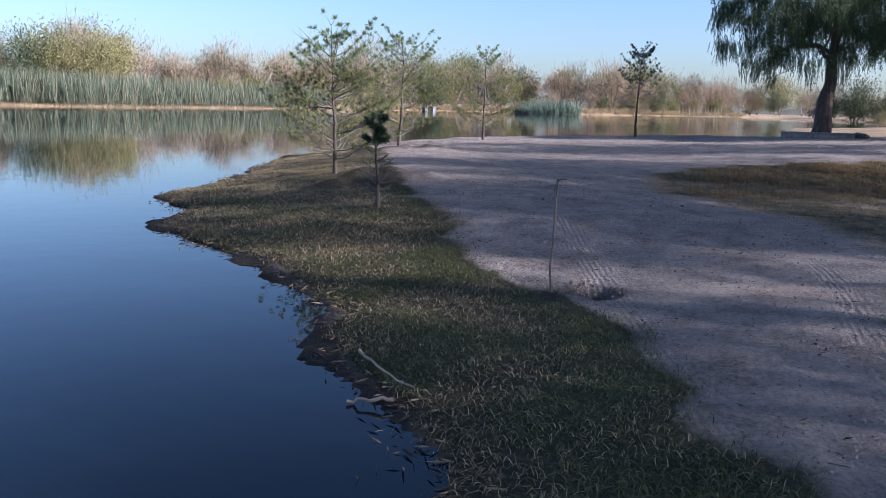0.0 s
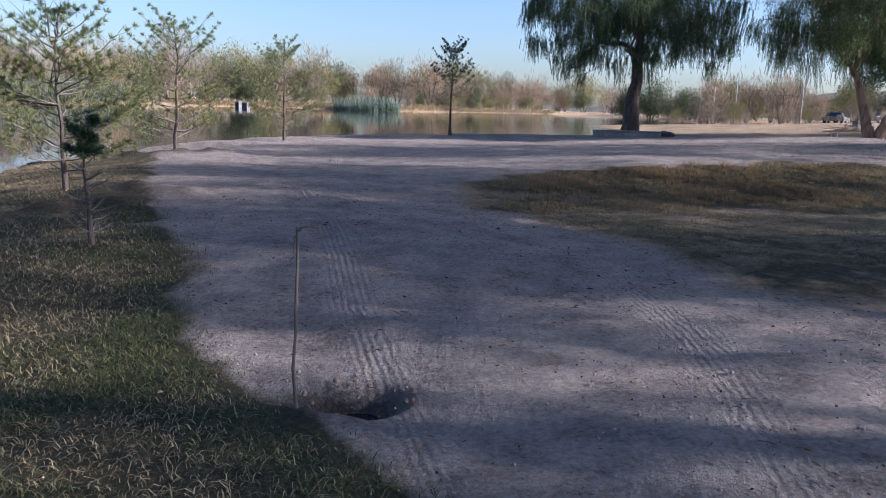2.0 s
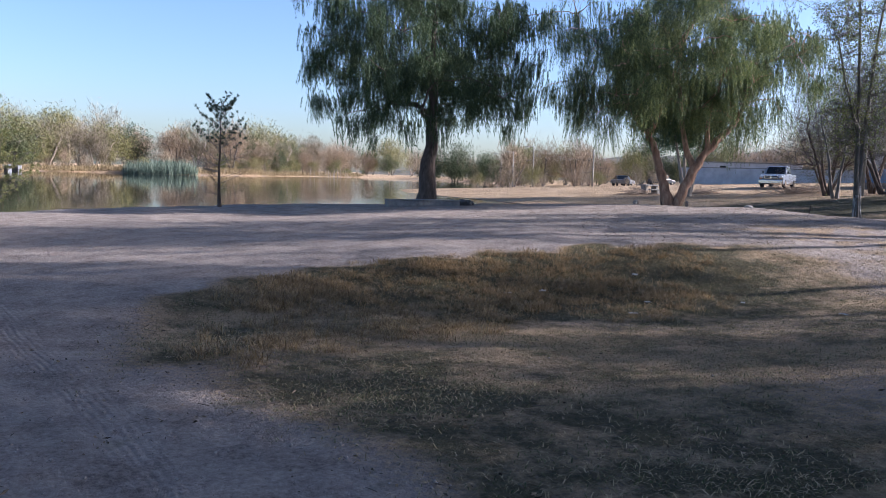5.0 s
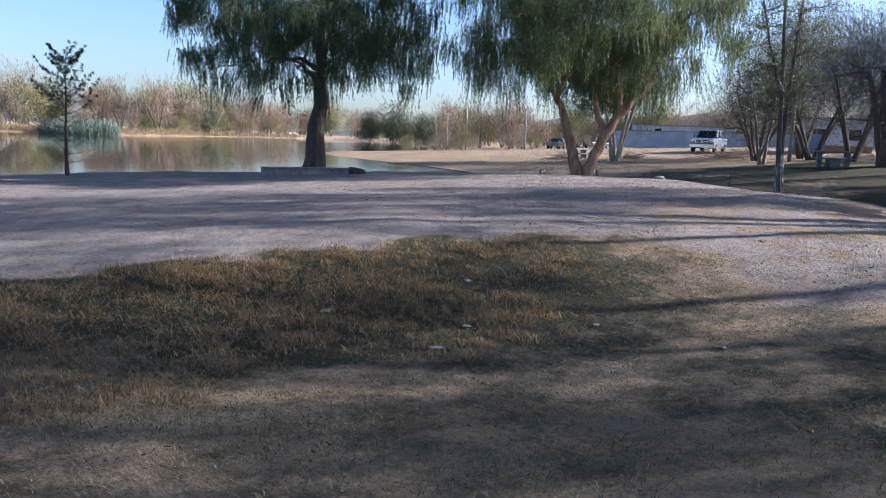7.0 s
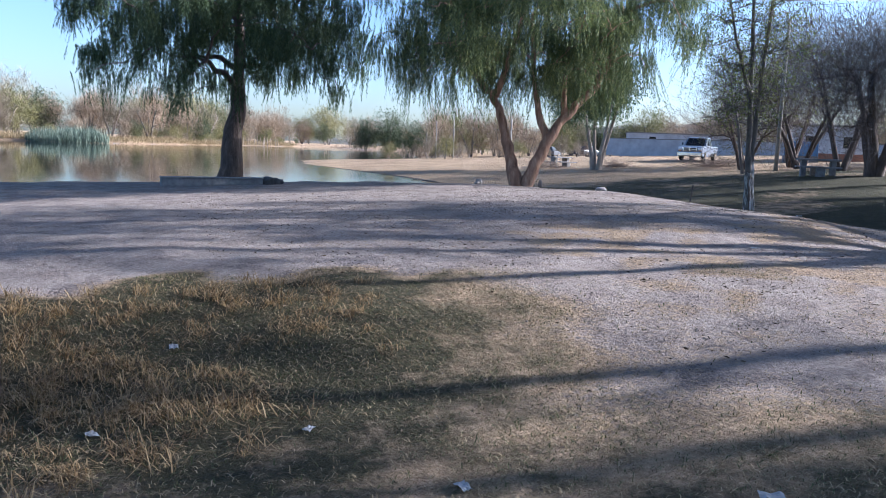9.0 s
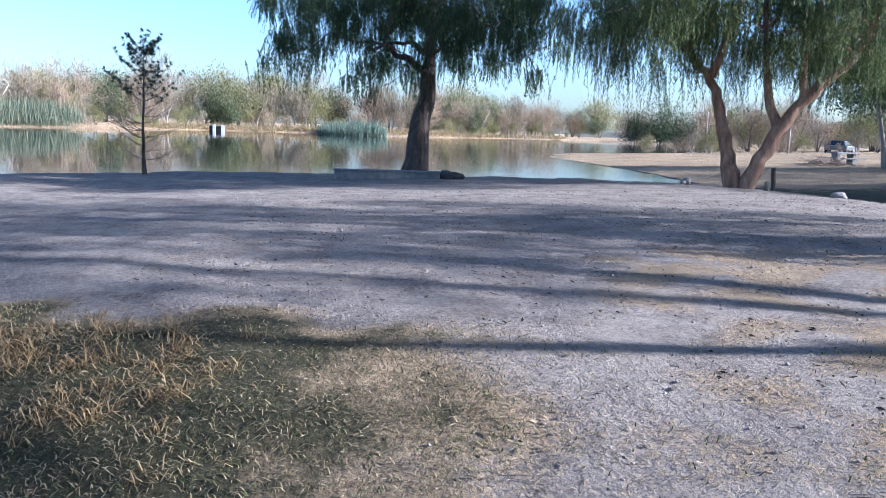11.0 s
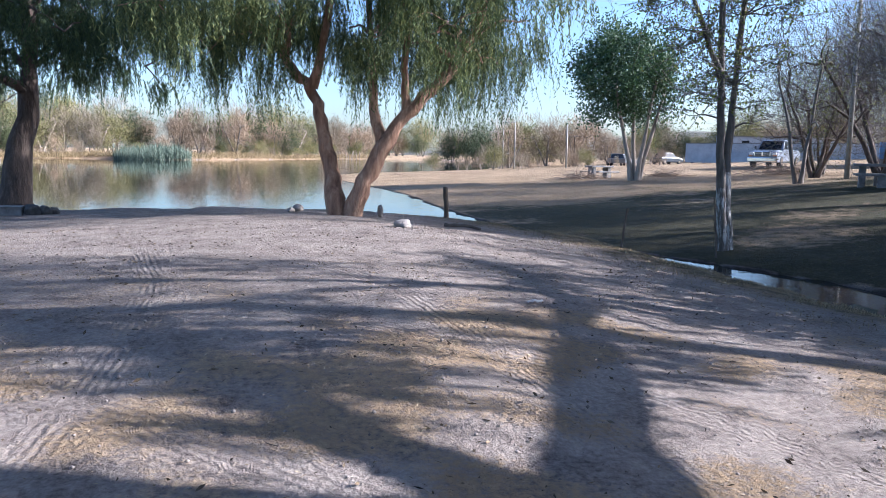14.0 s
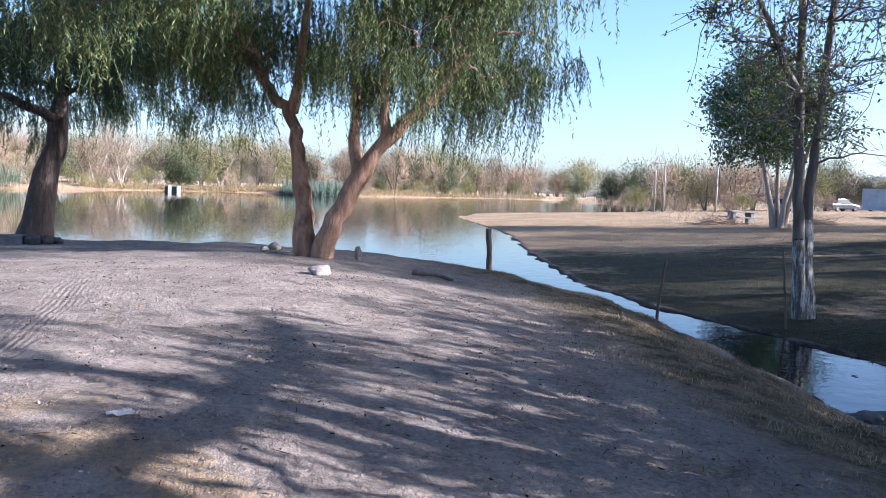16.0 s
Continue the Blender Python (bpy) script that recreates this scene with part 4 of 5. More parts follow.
# ---- grass, reeds and litter ----
def blades(rng, xy, height, lean, width):
    """Grass blades, each bent over once."""
    n = len(xy)
    z = ground(xy[:, 0], xy[:, 1])
    p = np.stack([xy[:, 0], xy[:, 1], z - 0.005], -1)
    a = rng.uniform(0, 2 * np.pi, n)
    d = np.stack([np.cos(a), np.sin(a), np.zeros(n)], -1)
    s = np.stack([-np.sin(a), np.cos(a), np.zeros(n)], -1) * (width * rng.uniform(0.6, 1.3, n))[:, None] / 2
    h = height * rng.uniform(0.5, 1.25, n)
    l = lean * rng.uniform(0.2, 1.2, n)
    mid = p + d * (h * l * 0.35)[:, None] + np.stack([0 * h, 0 * h, h * 0.6], -1)
    tip = p + d * (h * l)[:, None] + np.stack([0 * h, 0 * h, h * (1 - 0.3 * l)], -1)
    v = np.stack([p - s, p + s, mid + s * 0.7, mid - s * 0.7, tip], 1).reshape(-1, 3)
    i = np.arange(n)[:, None] * 5
    q = i + np.array([[0, 1, 2, 3]])
    t = i + np.array([[3, 2, 4, 4]])
    return v, q, t[:, :3]


def grass(name, rng, xy, height, lean, width, mat, label):
    v, q, t = blades(rng, xy, height, lean, width)
    f = np.concatenate([np.stack([q[:, 0], q[:, 1], q[:, 2]], -1), np.stack([q[:, 0], q[:, 2], q[:, 3]], -1), t])
    return tagged(put(name, mesh_data(name, v, f), mat), label, "grass", kind="stuff")


def scatter(rng, count, x0, x1, y0, y1, chance):
    """Random places in a rectangle, kept by a chance that depends on the place."""
    xy = np.stack([rng.uniform(x0, x1, count), rng.uniform(y0, y1, count)], -1)
    return xy[rng.random(count) < chance(xy[:, 0], xy[:, 1])]


def turf():
    rng = np.random.default_rng(51)

    def lawn(x, y):
        g, d, _ = cover(x, y)
        return np.clip(np.maximum(g, d) * 1.2 * (x < road_edge(y) + 0.3) * (x < 3), 0, 1) * np.clip(1.3 - 0.05 * y, 0.5, 1)
    xy = scatter(rng, 420000, -6.8, 1.2, 0.3, 12, lambda x, y: lawn(x, y) * np.clip(lush(x, y) - step(7, 11, y) * 0.4, 0.05, 1))
    grass("lawn_grass", rng, xy, 0.042, 2.0, 0.0055, GRASS_GREEN, "short green lawn grass beside the water")
    xy = scatter(rng, 380000, -7.5, 1.2, 0.3, 24, lambda x, y: lawn(x, y) * np.clip(1.05 - lush(x, y) + step(6, 10, y) * 0.3, 0.06, 1))
    grass("dry_lawn_grass", rng, xy, 0.042, 2.3, 0.0055, GRASS_DRY, "straw-coloured dry grass in the lawn")

    def bank(x, y):
        d = crest(x) - y
        return step(0.15, 0.7, d) * (1 - step(2.6, 3.8, d)) * step(1.6, 3.2, x) * (1 - step(7.0, 10.8, x + 0.4 * d))
    xy = scatter(rng, 2500, 2, 9.5, 11, 16, lambda x, y: bank(x, y) * np.clip(0.2 + 0.9 * wave(x, y, 2.6, 1), 0, 1))
    tall = np.repeat(xy, 30, 0) + rng.normal(size=(len(xy) * 30, 2)) * 0.05
    grass("amber_grass", rng, tall, 0.12, 2.3, 0.007, GRASS_AMBER, "taller amber grass clumps on the bank")
    xy = scatter(rng, 5200, 1, 12, 10, 16.5, lambda x, y: bank(x, y) * np.clip(0.6 + 0.5 * wave(x, y, 1.9, 8), 0.05, 1))
    tuft = np.repeat(xy, 34, 0) + rng.normal(size=(len(xy) * 34, 2)) * 0.045
    grass("tall_dry_grass", rng, tuft, 0.075, 2.5, 0.0065, GRASS_AMBER, "tall amber dry grass tufts on the bank")

    def hollow(x, y):
        g, d, _ = cover(x, y)
        return np.maximum(g, d) * (crest(x) - y > 0.1)
    xy = scatter(rng, 620000, 1, 14, 8, 16.4, lambda x, y: hollow(x, y) * np.clip(0.5 + 0.4 * wave(x, y, 2.3, 2), 0.1, 1) * 0.8)
    half = rng.random(len(xy)) < 0.62
    grass("dry_hollow_grass", rng, xy[half], 0.032, 3.0, 0.006, GRASS_DRY, "short dry grass in the hollow")
    grass("hollow_grass", rng, xy[~half], 0.032, 2.8, 0.006, GRASS_GREEN, "short olive grass in the hollow")

    def thin(x, y):
        g, d, _ = cover(x, y)
        return np.clip(d, 0, 1) ** 1.5
    xy = scatter(rng, 420000, 10.5, 23.8, 12.5, 24, lambda x, y: thin(x, y) * 1.2 * np.clip(0.5 + wave(x, y, 9, 4), 0, 1))
    grass("sparse_dry_grass", rng, xy, 0.012, 3.2, 0.0034, STRAW, "sparse trampled dry grass on the dirt")
    xy = scatter(rng, 90000, 20, 24.6, 14, 30, lambda x, y: np.exp(-((shore(x, y) - 1.6) / 1.1) ** 2) * np.clip(0.5 + 0.5 * wave(x, y, 3, 1), 0.1, 1))
    grass("bank_grass", rng, xy, 0.05, 1.4, 0.007, GRASS_DRY, "yellow-green grass along the ditch bank")
    xy = scatter(rng, 80000, 25.2, 46, 14, 60, lambda x, y: (shore(x, y) > 0.1) * np.clip(0.6 + 0.5 * wave(x, y, 1.1, 6), 0.1, 1) * np.clip(1.2 - 0.018 * (y - 14), 0.2, 1))
    grass("far_bank_grass", rng, xy, 0.04, 1.3, 0.012, GRASS_GREEN, "short olive grass beyond the ditch")
    xy = scatter(rng, 80000, 24, 78, 40, 126, lambda x, y: (shore(x, y) > 0.5) * np.clip(0.45 + 0.6 * wave(x, y, 0.5, 6) + 0.3 * wave(x, y, 1.9, 2), 0.05, 1))
    grass("far_dry_grass", rng, xy, 0.05, 1.8, 0.022, GRASS_DRY, "low golden dry grass on the sand beyond the pond")


def reeds(name, rng, xy, low, high, mat, label):
    n = len(xy)
    h = rng.uniform(low, high, n)
    z0 = ground(xy[:, 0], xy[:, 1])
    c = np.stack([xy[:, 0], xy[:, 1], z0 + h / 2], -1)
    d = np.stack([rng.normal(size=n) * 0.2, rng.normal(size=n) * 0.2, np.ones(n)], -1)
    v, f = leaves(c, d, h * 1.03, 0.07, rng)
    c2 = np.repeat(c, 2, 0) + np.stack([rng.normal(size=2 * n) * 0.15, rng.normal(size=2 * n) * 0.15, rng.uniform(-0.3, 0.5, 2 * n)], -1)
    d2 = rng.normal(size=(2 * n, 3)) * [0.6, 0.6, 0.3] + [0, 0, 0.7]
    v2, f2 = leaves(c2, d2, 0.9, 0.06, rng)
    tagged(put(name, mesh_data(name, np.concatenate([v, v2]), np.concatenate([f, f2 + len(v)])), mat), label, "reeds", kind="stuff")


def reed_beds():
    rng = np.random.default_rng(61)
    line = np.array([(-92, 61), (-62, 77), (-55, 85), (-51, 99), (-45, 121), (-39, 133)], float)
    s = rng.uniform(0, 1, 9000)
    t = np.linspace(0, 1, len(line))
    xy = np.stack([np.interp(s, t, line[:, 0]), np.interp(s, t, line[:, 1])], -1) + np.stack([-rng.uniform(-0.8, 5, 9000), rng.uniform(-0.8, 2.0, 9000)], -1)
    reeds("reeds", rng, xy, 2.4, 4.4, REED, "tall grey-green reeds along the far shore")
    r, a = np.sqrt(rng.random(2600)), rng.uniform(0, 2 * np.pi, 2600)
    xy = np.stack([-1.0 + 7.5 * r * np.cos(a), 181.0 + 3.0 * r * np.sin(a)], -1)
    bank = np.array([(-36, 148), (-29, 168), (-15, 186.5), (5, 183), (23, 208), (43, 249), (63, 271)], float)
    s, t = rng.uniform(0, 1, 9000), np.linspace(0, 1, len(bank))
    far = np.stack([np.interp(s, t, bank[:, 0]), np.interp(s, t, bank[:, 1])], -1) + np.stack([rng.normal(size=9000) * 1.2, rng.uniform(-1.0, 5.0, 9000)], -1)
    far = far[shore(far[:, 0], far[:, 1]) > 0.2]
    reeds("dry_bank_grass", rng, far, 0.3, 1.0, GRASS_DRY, "golden dry grass along the far waterline")
    reeds("reed_clump", rng, xy, 1.2, 3.3, REED_GREEN, "clump of dark green reeds standing in the water")


def rock(name, x, y, size, mat, label, seed, sink=0.3, group=""):
    bm = bmesh.new()
    bmesh.ops.create_icosphere(bm, subdivisions=3, radius=1.0)
    for v in bm.verts:
        n = noise.noise(v.co * 1.3 + Vector((seed, 0, 0))) * 0.35 + noise.noise(v.co * 3.1 + Vector((0, seed, 0))) * 0.14
        v.co *= 1 + n
        v.co = Vector((v.co.x * size[0], v.co.y * size[1], v.co.z * size[2]))
    ob = part(name, bm, mat, None, "", True)
    ob.matrix_world = pose(x, y, gz(x, y) + size[2] * (1 - sink), 0, 0, seed * 40)
    return tagged(ob, label, "rock", group)


def stick(name, points, r0, r1, mat, label, category, seed=1, parent=None, sides=6):
    rng = np.random.default_rng(seed)
    v, f = tubes([stem(points, r0, r1, rng, 9, 0.006)], sides)
    ob = put(name, mesh_data(name, v, f, True), mat, parent)
    return tagged(ob, label, category) if category else ob


def small_things():
    rng = np.random.default_rng(71)
    z = gz(-0.23, 5.04)
    st = thing("marker_stick", Matrix.Translation((-0.23, 5.04, z)), "thin upright wooden stick beside a dug hole", "stick")
    stick("shaft", [(0, 0, -0.2), (-0.008, 0, 0.4), (0.004, 0.01, 0.7), (0.0, 0.02, 0.95)], 0.01, 0.007, OLD_WOOD, "", "", 2, st)
    stick("twig", [(0.0, 0.02, 0.93), (0.03, 0.02, 0.955), (0.075, 0.02, 0.95)], 0.006, 0.004, OLD_WOOD, "", "", 3, st)
    stick("tie", [(0.0, 0.02, 0.9), (-0.02, 0.0, 0.88), (-0.012, 0.01, 0.82), (-0.03, 0.0, 0.78)], 0.003, 0.002, OLD_WOOD, "", "", 4, st)
    # loose clods round the hole
    for i in range(16):
        a = rng.uniform(0, 6.28)
        rock("clod", 0.06 + math.cos(a) * rng.uniform(0.2, 0.34), 5.2 + math.sin(a) * rng.uniform(0.18, 0.3), [rng.uniform(0.008, 0.02) for _ in range(3)], EARTH_RED, "clod of dug reddish earth", i + 0.5, 0.3, "clods by the hole")
    stick("branch", [(-1.45, 3.5, 0.05), (-1.2, 3.08, 0.07), (-0.98, 2.85, 0.08)], 0.009, 0.006, TWIG_WOOD, "bare pale stick lying at the water's edge", "stick", 5)
    stick("driftwood", [(-1.33, 2.72, 0.02), (-1.2, 2.7, 0.045), (-1.07, 2.72, 0.05)], 0.009, 0.012, TWIG_WOOD, "short grey piece of driftwood at the shore", "stick", 6)
    # kerb round the tree
    k = thing("concrete_kerb", pose(10.13, 31.36, gz(10.1, 31.36), 0, 0, 6.8), "low weathered concrete kerb in front of the tree", "kerb")
    bm = box(-1.38, -0.17, -0.15, 1.38, 0.17, 0.2, 0.025)
    bmesh.ops.subdivide_edges(bm, edges=[e for e in bm.edges if e.calc_length() > 1], cuts=14)
    part("block", rough(bm, 0.012, 3), CONCRETE, k)
    part("capping", rough(box(-1.4, -0.19, 0.2, 1.4, 0.19, 0.235, 0.01), 0.006, 4), CONCRETE, k)
    for i, (dx, s) in enumerate(((1.55, 0.16), (1.78, 0.13), (1.95, 0.1))):
        rock("dark_rock", 10.13 + dx, 31.5 + 0.1 * i, (s * 1.2, s, s * 0.9), DARK_STONE, "dark stone beside the kerb", 3 + i, 0.35, "dark stones")
    rock("pale_rock", 18.5, 24.7, (0.2, 0.13, 0.085), STONE, "flat pale stone on the dirt", 2.2, 0.4)
    rock("pale_rock", 17.2, 28.9, (0.1, 0.08, 0.09), STONE, "small pale stone near the forked tree", 4.4, 0.3)
    rock("pale_rock", 17.05, 28.7, (0.08, 0.07, 0.05), STONE, "small pale stone near the forked tree", 5.4, 0.3)
    rock("pale_rock", 18.75, 28.1, (0.06, 0.06, 0.13), STONE, "small upright stone at the tree's foot", 6.1, 0.2)
    stick("driftwood", [(19.7, 26.7, gz(19.7, 26.7) + .03), (20.0, 26.5, gz(20, 26.5) + .06), (20.3, 26.4, gz(20.3, 26.4) + .02)], 0.035, 0.03, OLD_WOOD, "dark piece of wood on the bank's edge", "stick", 9)
    stick("wooden_post", [(21.62, 33.7, -0.5), (21.58, 33.65, 0.3), (21.56, 33.6, 0.75), (21.52, 33.6, 1.32)], 0.085, 0.07, OLD_WOOD, "dark crooked wooden post standing in the water", "post", 7, None, 9)
    stick("thin_stake", [(23.9, 27.9, -0.3), (23.93, 27.9, 0.5), (24.02, 27.9, 1.15)], 0.03, 0.025, OLD_WOOD, "thin dark stake standing in the ditch", "stake", 8)
    stick("thin_stake", [(26.05, 27.6, -0.3), (26.0, 27.6, 0.6), (25.9, 27.6, 1.4)], 0.025, 0.02, OLD_WOOD, "thin dark stake at the ditch's edge", "stake", 12)


def shore_debris():
    """Dead stems and leaf scraps washed up along the near shore."""
    rng = np.random.default_rng(58)
    xy = scatter(rng, 60000, -8, 0.2, 0.2, 21, lambda x, y: np.exp(-((shore(x, y) - 0.1) / 0.16) ** 2) * np.clip(1.1 - 0.05 * y, 0.3, 1))
    n = len(xy)
    z = np.maximum(ground(xy[:, 0], xy[:, 1]), 0.0) + rng.uniform(0.0, 0.03, n)
    d = rng.normal(size=(n, 3)) * [1, 1, 0.3]
    v, f = leaves(np.column_stack([xy, z]), d, rng.uniform(0.03, 0.13, n), 0.012, rng)
    tagged(put("shore_debris", mesh_data("shore_debris", v, f), DEBRIS), "dark dead stems and leaves along the waterline", "debris", kind="stuff")


turf()
shore_debris()
reed_beds()
small_things()


# ---- unseen trees added to shade the ground ----
def unseen_shade_tree(seed, height, low=0.66, half=0.36, trunks=2, per=88):
    rng = np.random.default_rng(seed)
    tree = thing("slim_tree", Matrix(), "unseen tall slim tree with thin foliage, added for its shade", "tree", "trees along the ditch")
    for k in range(trunks):
        t = stem([(0.25 * k - 0.12, 0, -0.1), (0.35 * k - 0.18, 0, height * 0.2), (0.8 * k - 0.4, 0.2 - 0.4 * k, height * 0.5), (1.6 * k - 0.8, 0.4 - 0.8 * k, height * 0.85)], 0.24, 0.06, rng, 12)
        put("trunk", mesh_data("trunk", *tubes([t], 9), True), BARK_GREY, tree)
    clumps = clump_points(rng, 52, np.array([0, 0, height * low]), np.array([3.0, 3.0, height * half]), 0.3, -0.85)
    lines = limbs_to(rng, clumps, [t[0][5], t[0][7], t[0][9]], 0.1, 0.05, 0.06)
    tagged(put("branchwork", mesh_data("branchwork", *tubes(lines, 4), True), BARK_GREY, tree), kind="stuff")
    cs = np.repeat(clumps, per, 0) + rng.normal(size=(52 * per, 3)) * 0.34
    put("crown", mesh_data("crown", *leaves(cs, rng.normal(size=cs.shape), 0.18, 0.1, rng)), SPARSE_LEAF, tree, "thin yellow-green foliage")
    return tree


D1, D2, D3 = unseen_shade_tree(81, 12.0, per=125), unseen_shade_tree(82, 12.5, 0.72, 0.28, 1), unseen_shade_tree(83, 15.5, 0.72, 0.25, 1, 76)
# all stand out of view, each where its shadow is wanted on the ground
for i, (x, y, s) in enumerate(((46, 20, 1.0), (29.0, 16.8, 0.9), (30.2, 4.6, 0.85), (22.5, 4.6, 0.95), (18.5, 4.0, 0.9), (14.0, -0.8, 0.85), (15.5, 5.4, 0.75), (23.0, 3.6, 0.85), (39, 27.5, 1.0), (39.5, 23.5, 1.0), (20, -3.5, 0.95), (44, 22, 1.0), (47, 29, 1.0), (50, 24, 1.0), (52, 36, 1.0), (58, 34, 1.1), (24.5, -1.0, 0.95), (27.5, 3.2, 0.9))):
    m = pose(x, y, gz(x, y), 0, 0, 47 * i) @ Matrix.Diagonal((s, s, s, 1))
    if i == 0:
        D1.matrix_basis = m
    elif i == 1:
        D2.matrix_basis = m
    else:
        copy_thing((D1, D2)[i % 2], m)
for i, (x, y) in enumerate(((30.6, 5.2), (30.0, 7.4), (16.5, 1.2), (30.6, 12.0), (31.2, 14.4), (28.5, 8.3))):
    m = pose(x, y, gz(x, y), 0, 0, 61 * i)
    if i:
        copy_thing(D3, m)
    else:
        D3.matrix_basis = m


def spreading_pepper_tree():
    """An unseen leaning tree on the near bank, inferred from its shade; its wide limbs are shaped to throw it over the
    mound.
    """
    rng = np.random.default_rng(85)
    at = (22.4, 13.9, gz(22.4, 13.9) - 0.1)
    trunk = stem([(0, 0, 0), (-0.05, 0.05, 1.2), (0.1, 0.1, 2.4)], 0.24, 0.17, rng, 8)
    ends = [[(0.1, 0.1, 2.4), (1.6, 1.9, 2.8), (3.4, 3.9, 3.3), (4.6, 5.4, 3.9)],
            [(0.1, 0.1, 2.4), (0.4, 1.2, 3.1), (0.9, 2.2, 3.9), (1.0, 3.0, 4.9)],
            [(0.1, 0.1, 2.4), (0.3, 0.4, 3.6), (0.7, 0.8, 5.0), (1.2, 1.0, 6.2)],
            [(0.1, 0.1, 2.4), (0.0, -0.7, 3.5), (0.2, -1.4, 4.8), (0.6, -1.8, 6.0)]]
    limbs = [stem(p, 0.15, 0.05, rng, 14) for p in ends]
    bunches = np.concatenate([np.repeat(l[0][m:e], k, 0) for l, k, m, e in zip(limbs, (3, 4, 2, 3), (4, 4, 8, 1), (14, 14, 14, 6))])
    bunches = bunches + rng.normal(size=bunches.shape) * [0.3, 0.3, 0.2]
    lines = limbs_to(rng, bunches, list(np.concatenate([l[0][3::2] for l in limbs])), 0.05)
    lv = weeping_crown(rng, bunches, 12, 12, 0.45, 0.14, 0.14)
    make_tree("pepper_tree", at, [trunk] + limbs, lines, lv, BARK_RED, PEPPER_LEAF, "unseen spreading pepper tree with wide low limbs, shaped for its shade", "thin weeping green foliage")


spreading_pepper_tree()

# unseen low bushes, added only to shade the banks of the ditch
for i, (x, y, h) in enumerate(((31.0, 19.6, 5.2), (30.4, 17.2, 5.0), (30.8, 15.4, 4.4), (35.5, 22.4, 5.0), (37.0, 24.6, 5.0), (29.3, 17.6, 4.0))):
    bare_tree("unseen_shade_bush", 181 + i, h, 5.2, BARK_DARK, SPARSE_LEAF, 4600, "unseen thick leafy bush, added to shade the ditch banks", category="bush", group="bushes along the ditch", at=(x, y, gz(x, y)), trunks=5, leaf=0.2)

# one more unseen bush, added to dapple the dirt with shade
bare_tree("unseen_bank_bush", 190, 3.0, 3.2, BARK_DARK, SPARSE_LEAF, 690, "unseen thin bush on the near bank, added for dappled shade", category="bush", at=(24.0, 18.0, gz(24.0, 18.0)), trunks=5, leaf=0.17)

# ---- the eastern bank ----
at = (40.2, 34.6)
bare_tree("dark_tree", 91, 8.5, 8.5, BARK_DARK, TWIG_DARK, 11500, "dark spreading tree with thick trunk and fine bare twigs", at=(*at, gz(*at)), trunks=4, wtw=0.02, stout=0.03)
for i, (x, y, h) in enumerate(((48.3, 51.3, 9.0), (51.5, 54.5, 7.5), (47.5, 45.6, 10.0), (44.2, 39.8, 10.0), (53.5, 52.0, 9.0))):
    bare_tree("mesquite_tree", 92 + i, h, h * 1.15, BARK_DARK, (TWIG_DARK, SCRUB_OLIVE)[i % 2], 4600, "low mesquite tree with dark crooked stems and thin twigs", group="mesquites by the truck", at=(x, y, gz(x, y)), trunks=4, wtw=0.022, leaf=0.13 if i % 2 else 0.0)


bare_tree("slender_tree", 97, 9.5, 4.6, BARK_GREY, SPARSE_LEAF, 1380, "slender tree with thin upright twigs and few leaves", at=(40.1, 42.5, gz(40.1, 42.5)), trunks=2, leaf=0.07, stout=0.011)


def concrete_table(x, y, turn, label):
    t = thing("concrete_table", pose(x, y, gz(x, y), 0, 0, turn), label, "table", "picnic tables")
    part("tabletop", box(-0.95, -0.4, 0.7, 0.95, 0.4, 0.8, 0.015), CONCRETE, t)
    for s in (-0.65, 0.65):
        part("leg", box(s - 0.11, -0.28, -0.1, s + 0.11, 0.28, 0.7, 0.015), CONCRETE, t)
    for s in (-0.85, 0.85):
        part("seat", box(-0.9, s - 0.16, 0.36, 0.9, s + 0.16, 0.44, 0.012), CONCRETE, t)
        part("seat_block", box(-0.2, s - 0.12, -0.1, 0.2, s + 0.12, 0.36, 0.012), CONCRETE, t)
    return t


concrete_table(38.6, 36.3, -40, "weathered concrete picnic table under a dark tree")
concrete_table(39.9, 62.0, 15, "weathered concrete picnic table near the round tree")


def pile(x, y, size, seed, label):
    rng = np.random.default_rng(seed)
    lines = []
    for _ in range(170):
        p = np.array([rng.normal() * size, rng.normal() * size * 0.6, abs(rng.normal()) * size * 0.22])
        d = rng.normal(size=3) * [1, 1, 0.35]
        d /= np.linalg.norm(d)
        lines.append((bend(p, p + d * rng.uniform(0.5, 1.5), 4, 0.06, rng), np.linspace(0.02, 0.006, 4)))
    ob = put("brush_pile", mesh_data("brush_pile", *tubes(lines, 4), True), TWIG_WOOD)
    ob.matrix_world = Matrix.Translation((x, y, gz(x, y)))
    tagged(ob, label, "brush pile", "cut brush", "stuff")


pile(49.0, 55.6, 1.3, 1, "heap of cut dry branches beside the truck")
pile(51.2, 56.4, 1.0, 2, "heap of cut dry branches beside the truck")
pile(38.3, 61.0, 0.7, 3, "small heap of dark branches by a picnic table")
pile(43.5, 59.5, 0.5, 4, "small heap of dry branches on the sand")

PAINT_WHITE = plain("truck_paint_white", (0.15, 0.165, 0.19), 0.3, 0.0, 0.4)
PAINT_DARK = plain("car_paint_dark", (0.03, 0.035, 0.045), 0.3, 0.0, 0.5)
PAINT_GREY = plain("car_paint_grey", (0.12, 0.125, 0.135), 0.3, 0.2, 0.5)
GLASS_DARK = plain("tinted_glass", (0.012, 0.015, 0.018), 0.05)
CHROME = plain("chrome", (0.7, 0.7, 0.72), 0.15, 1.0)
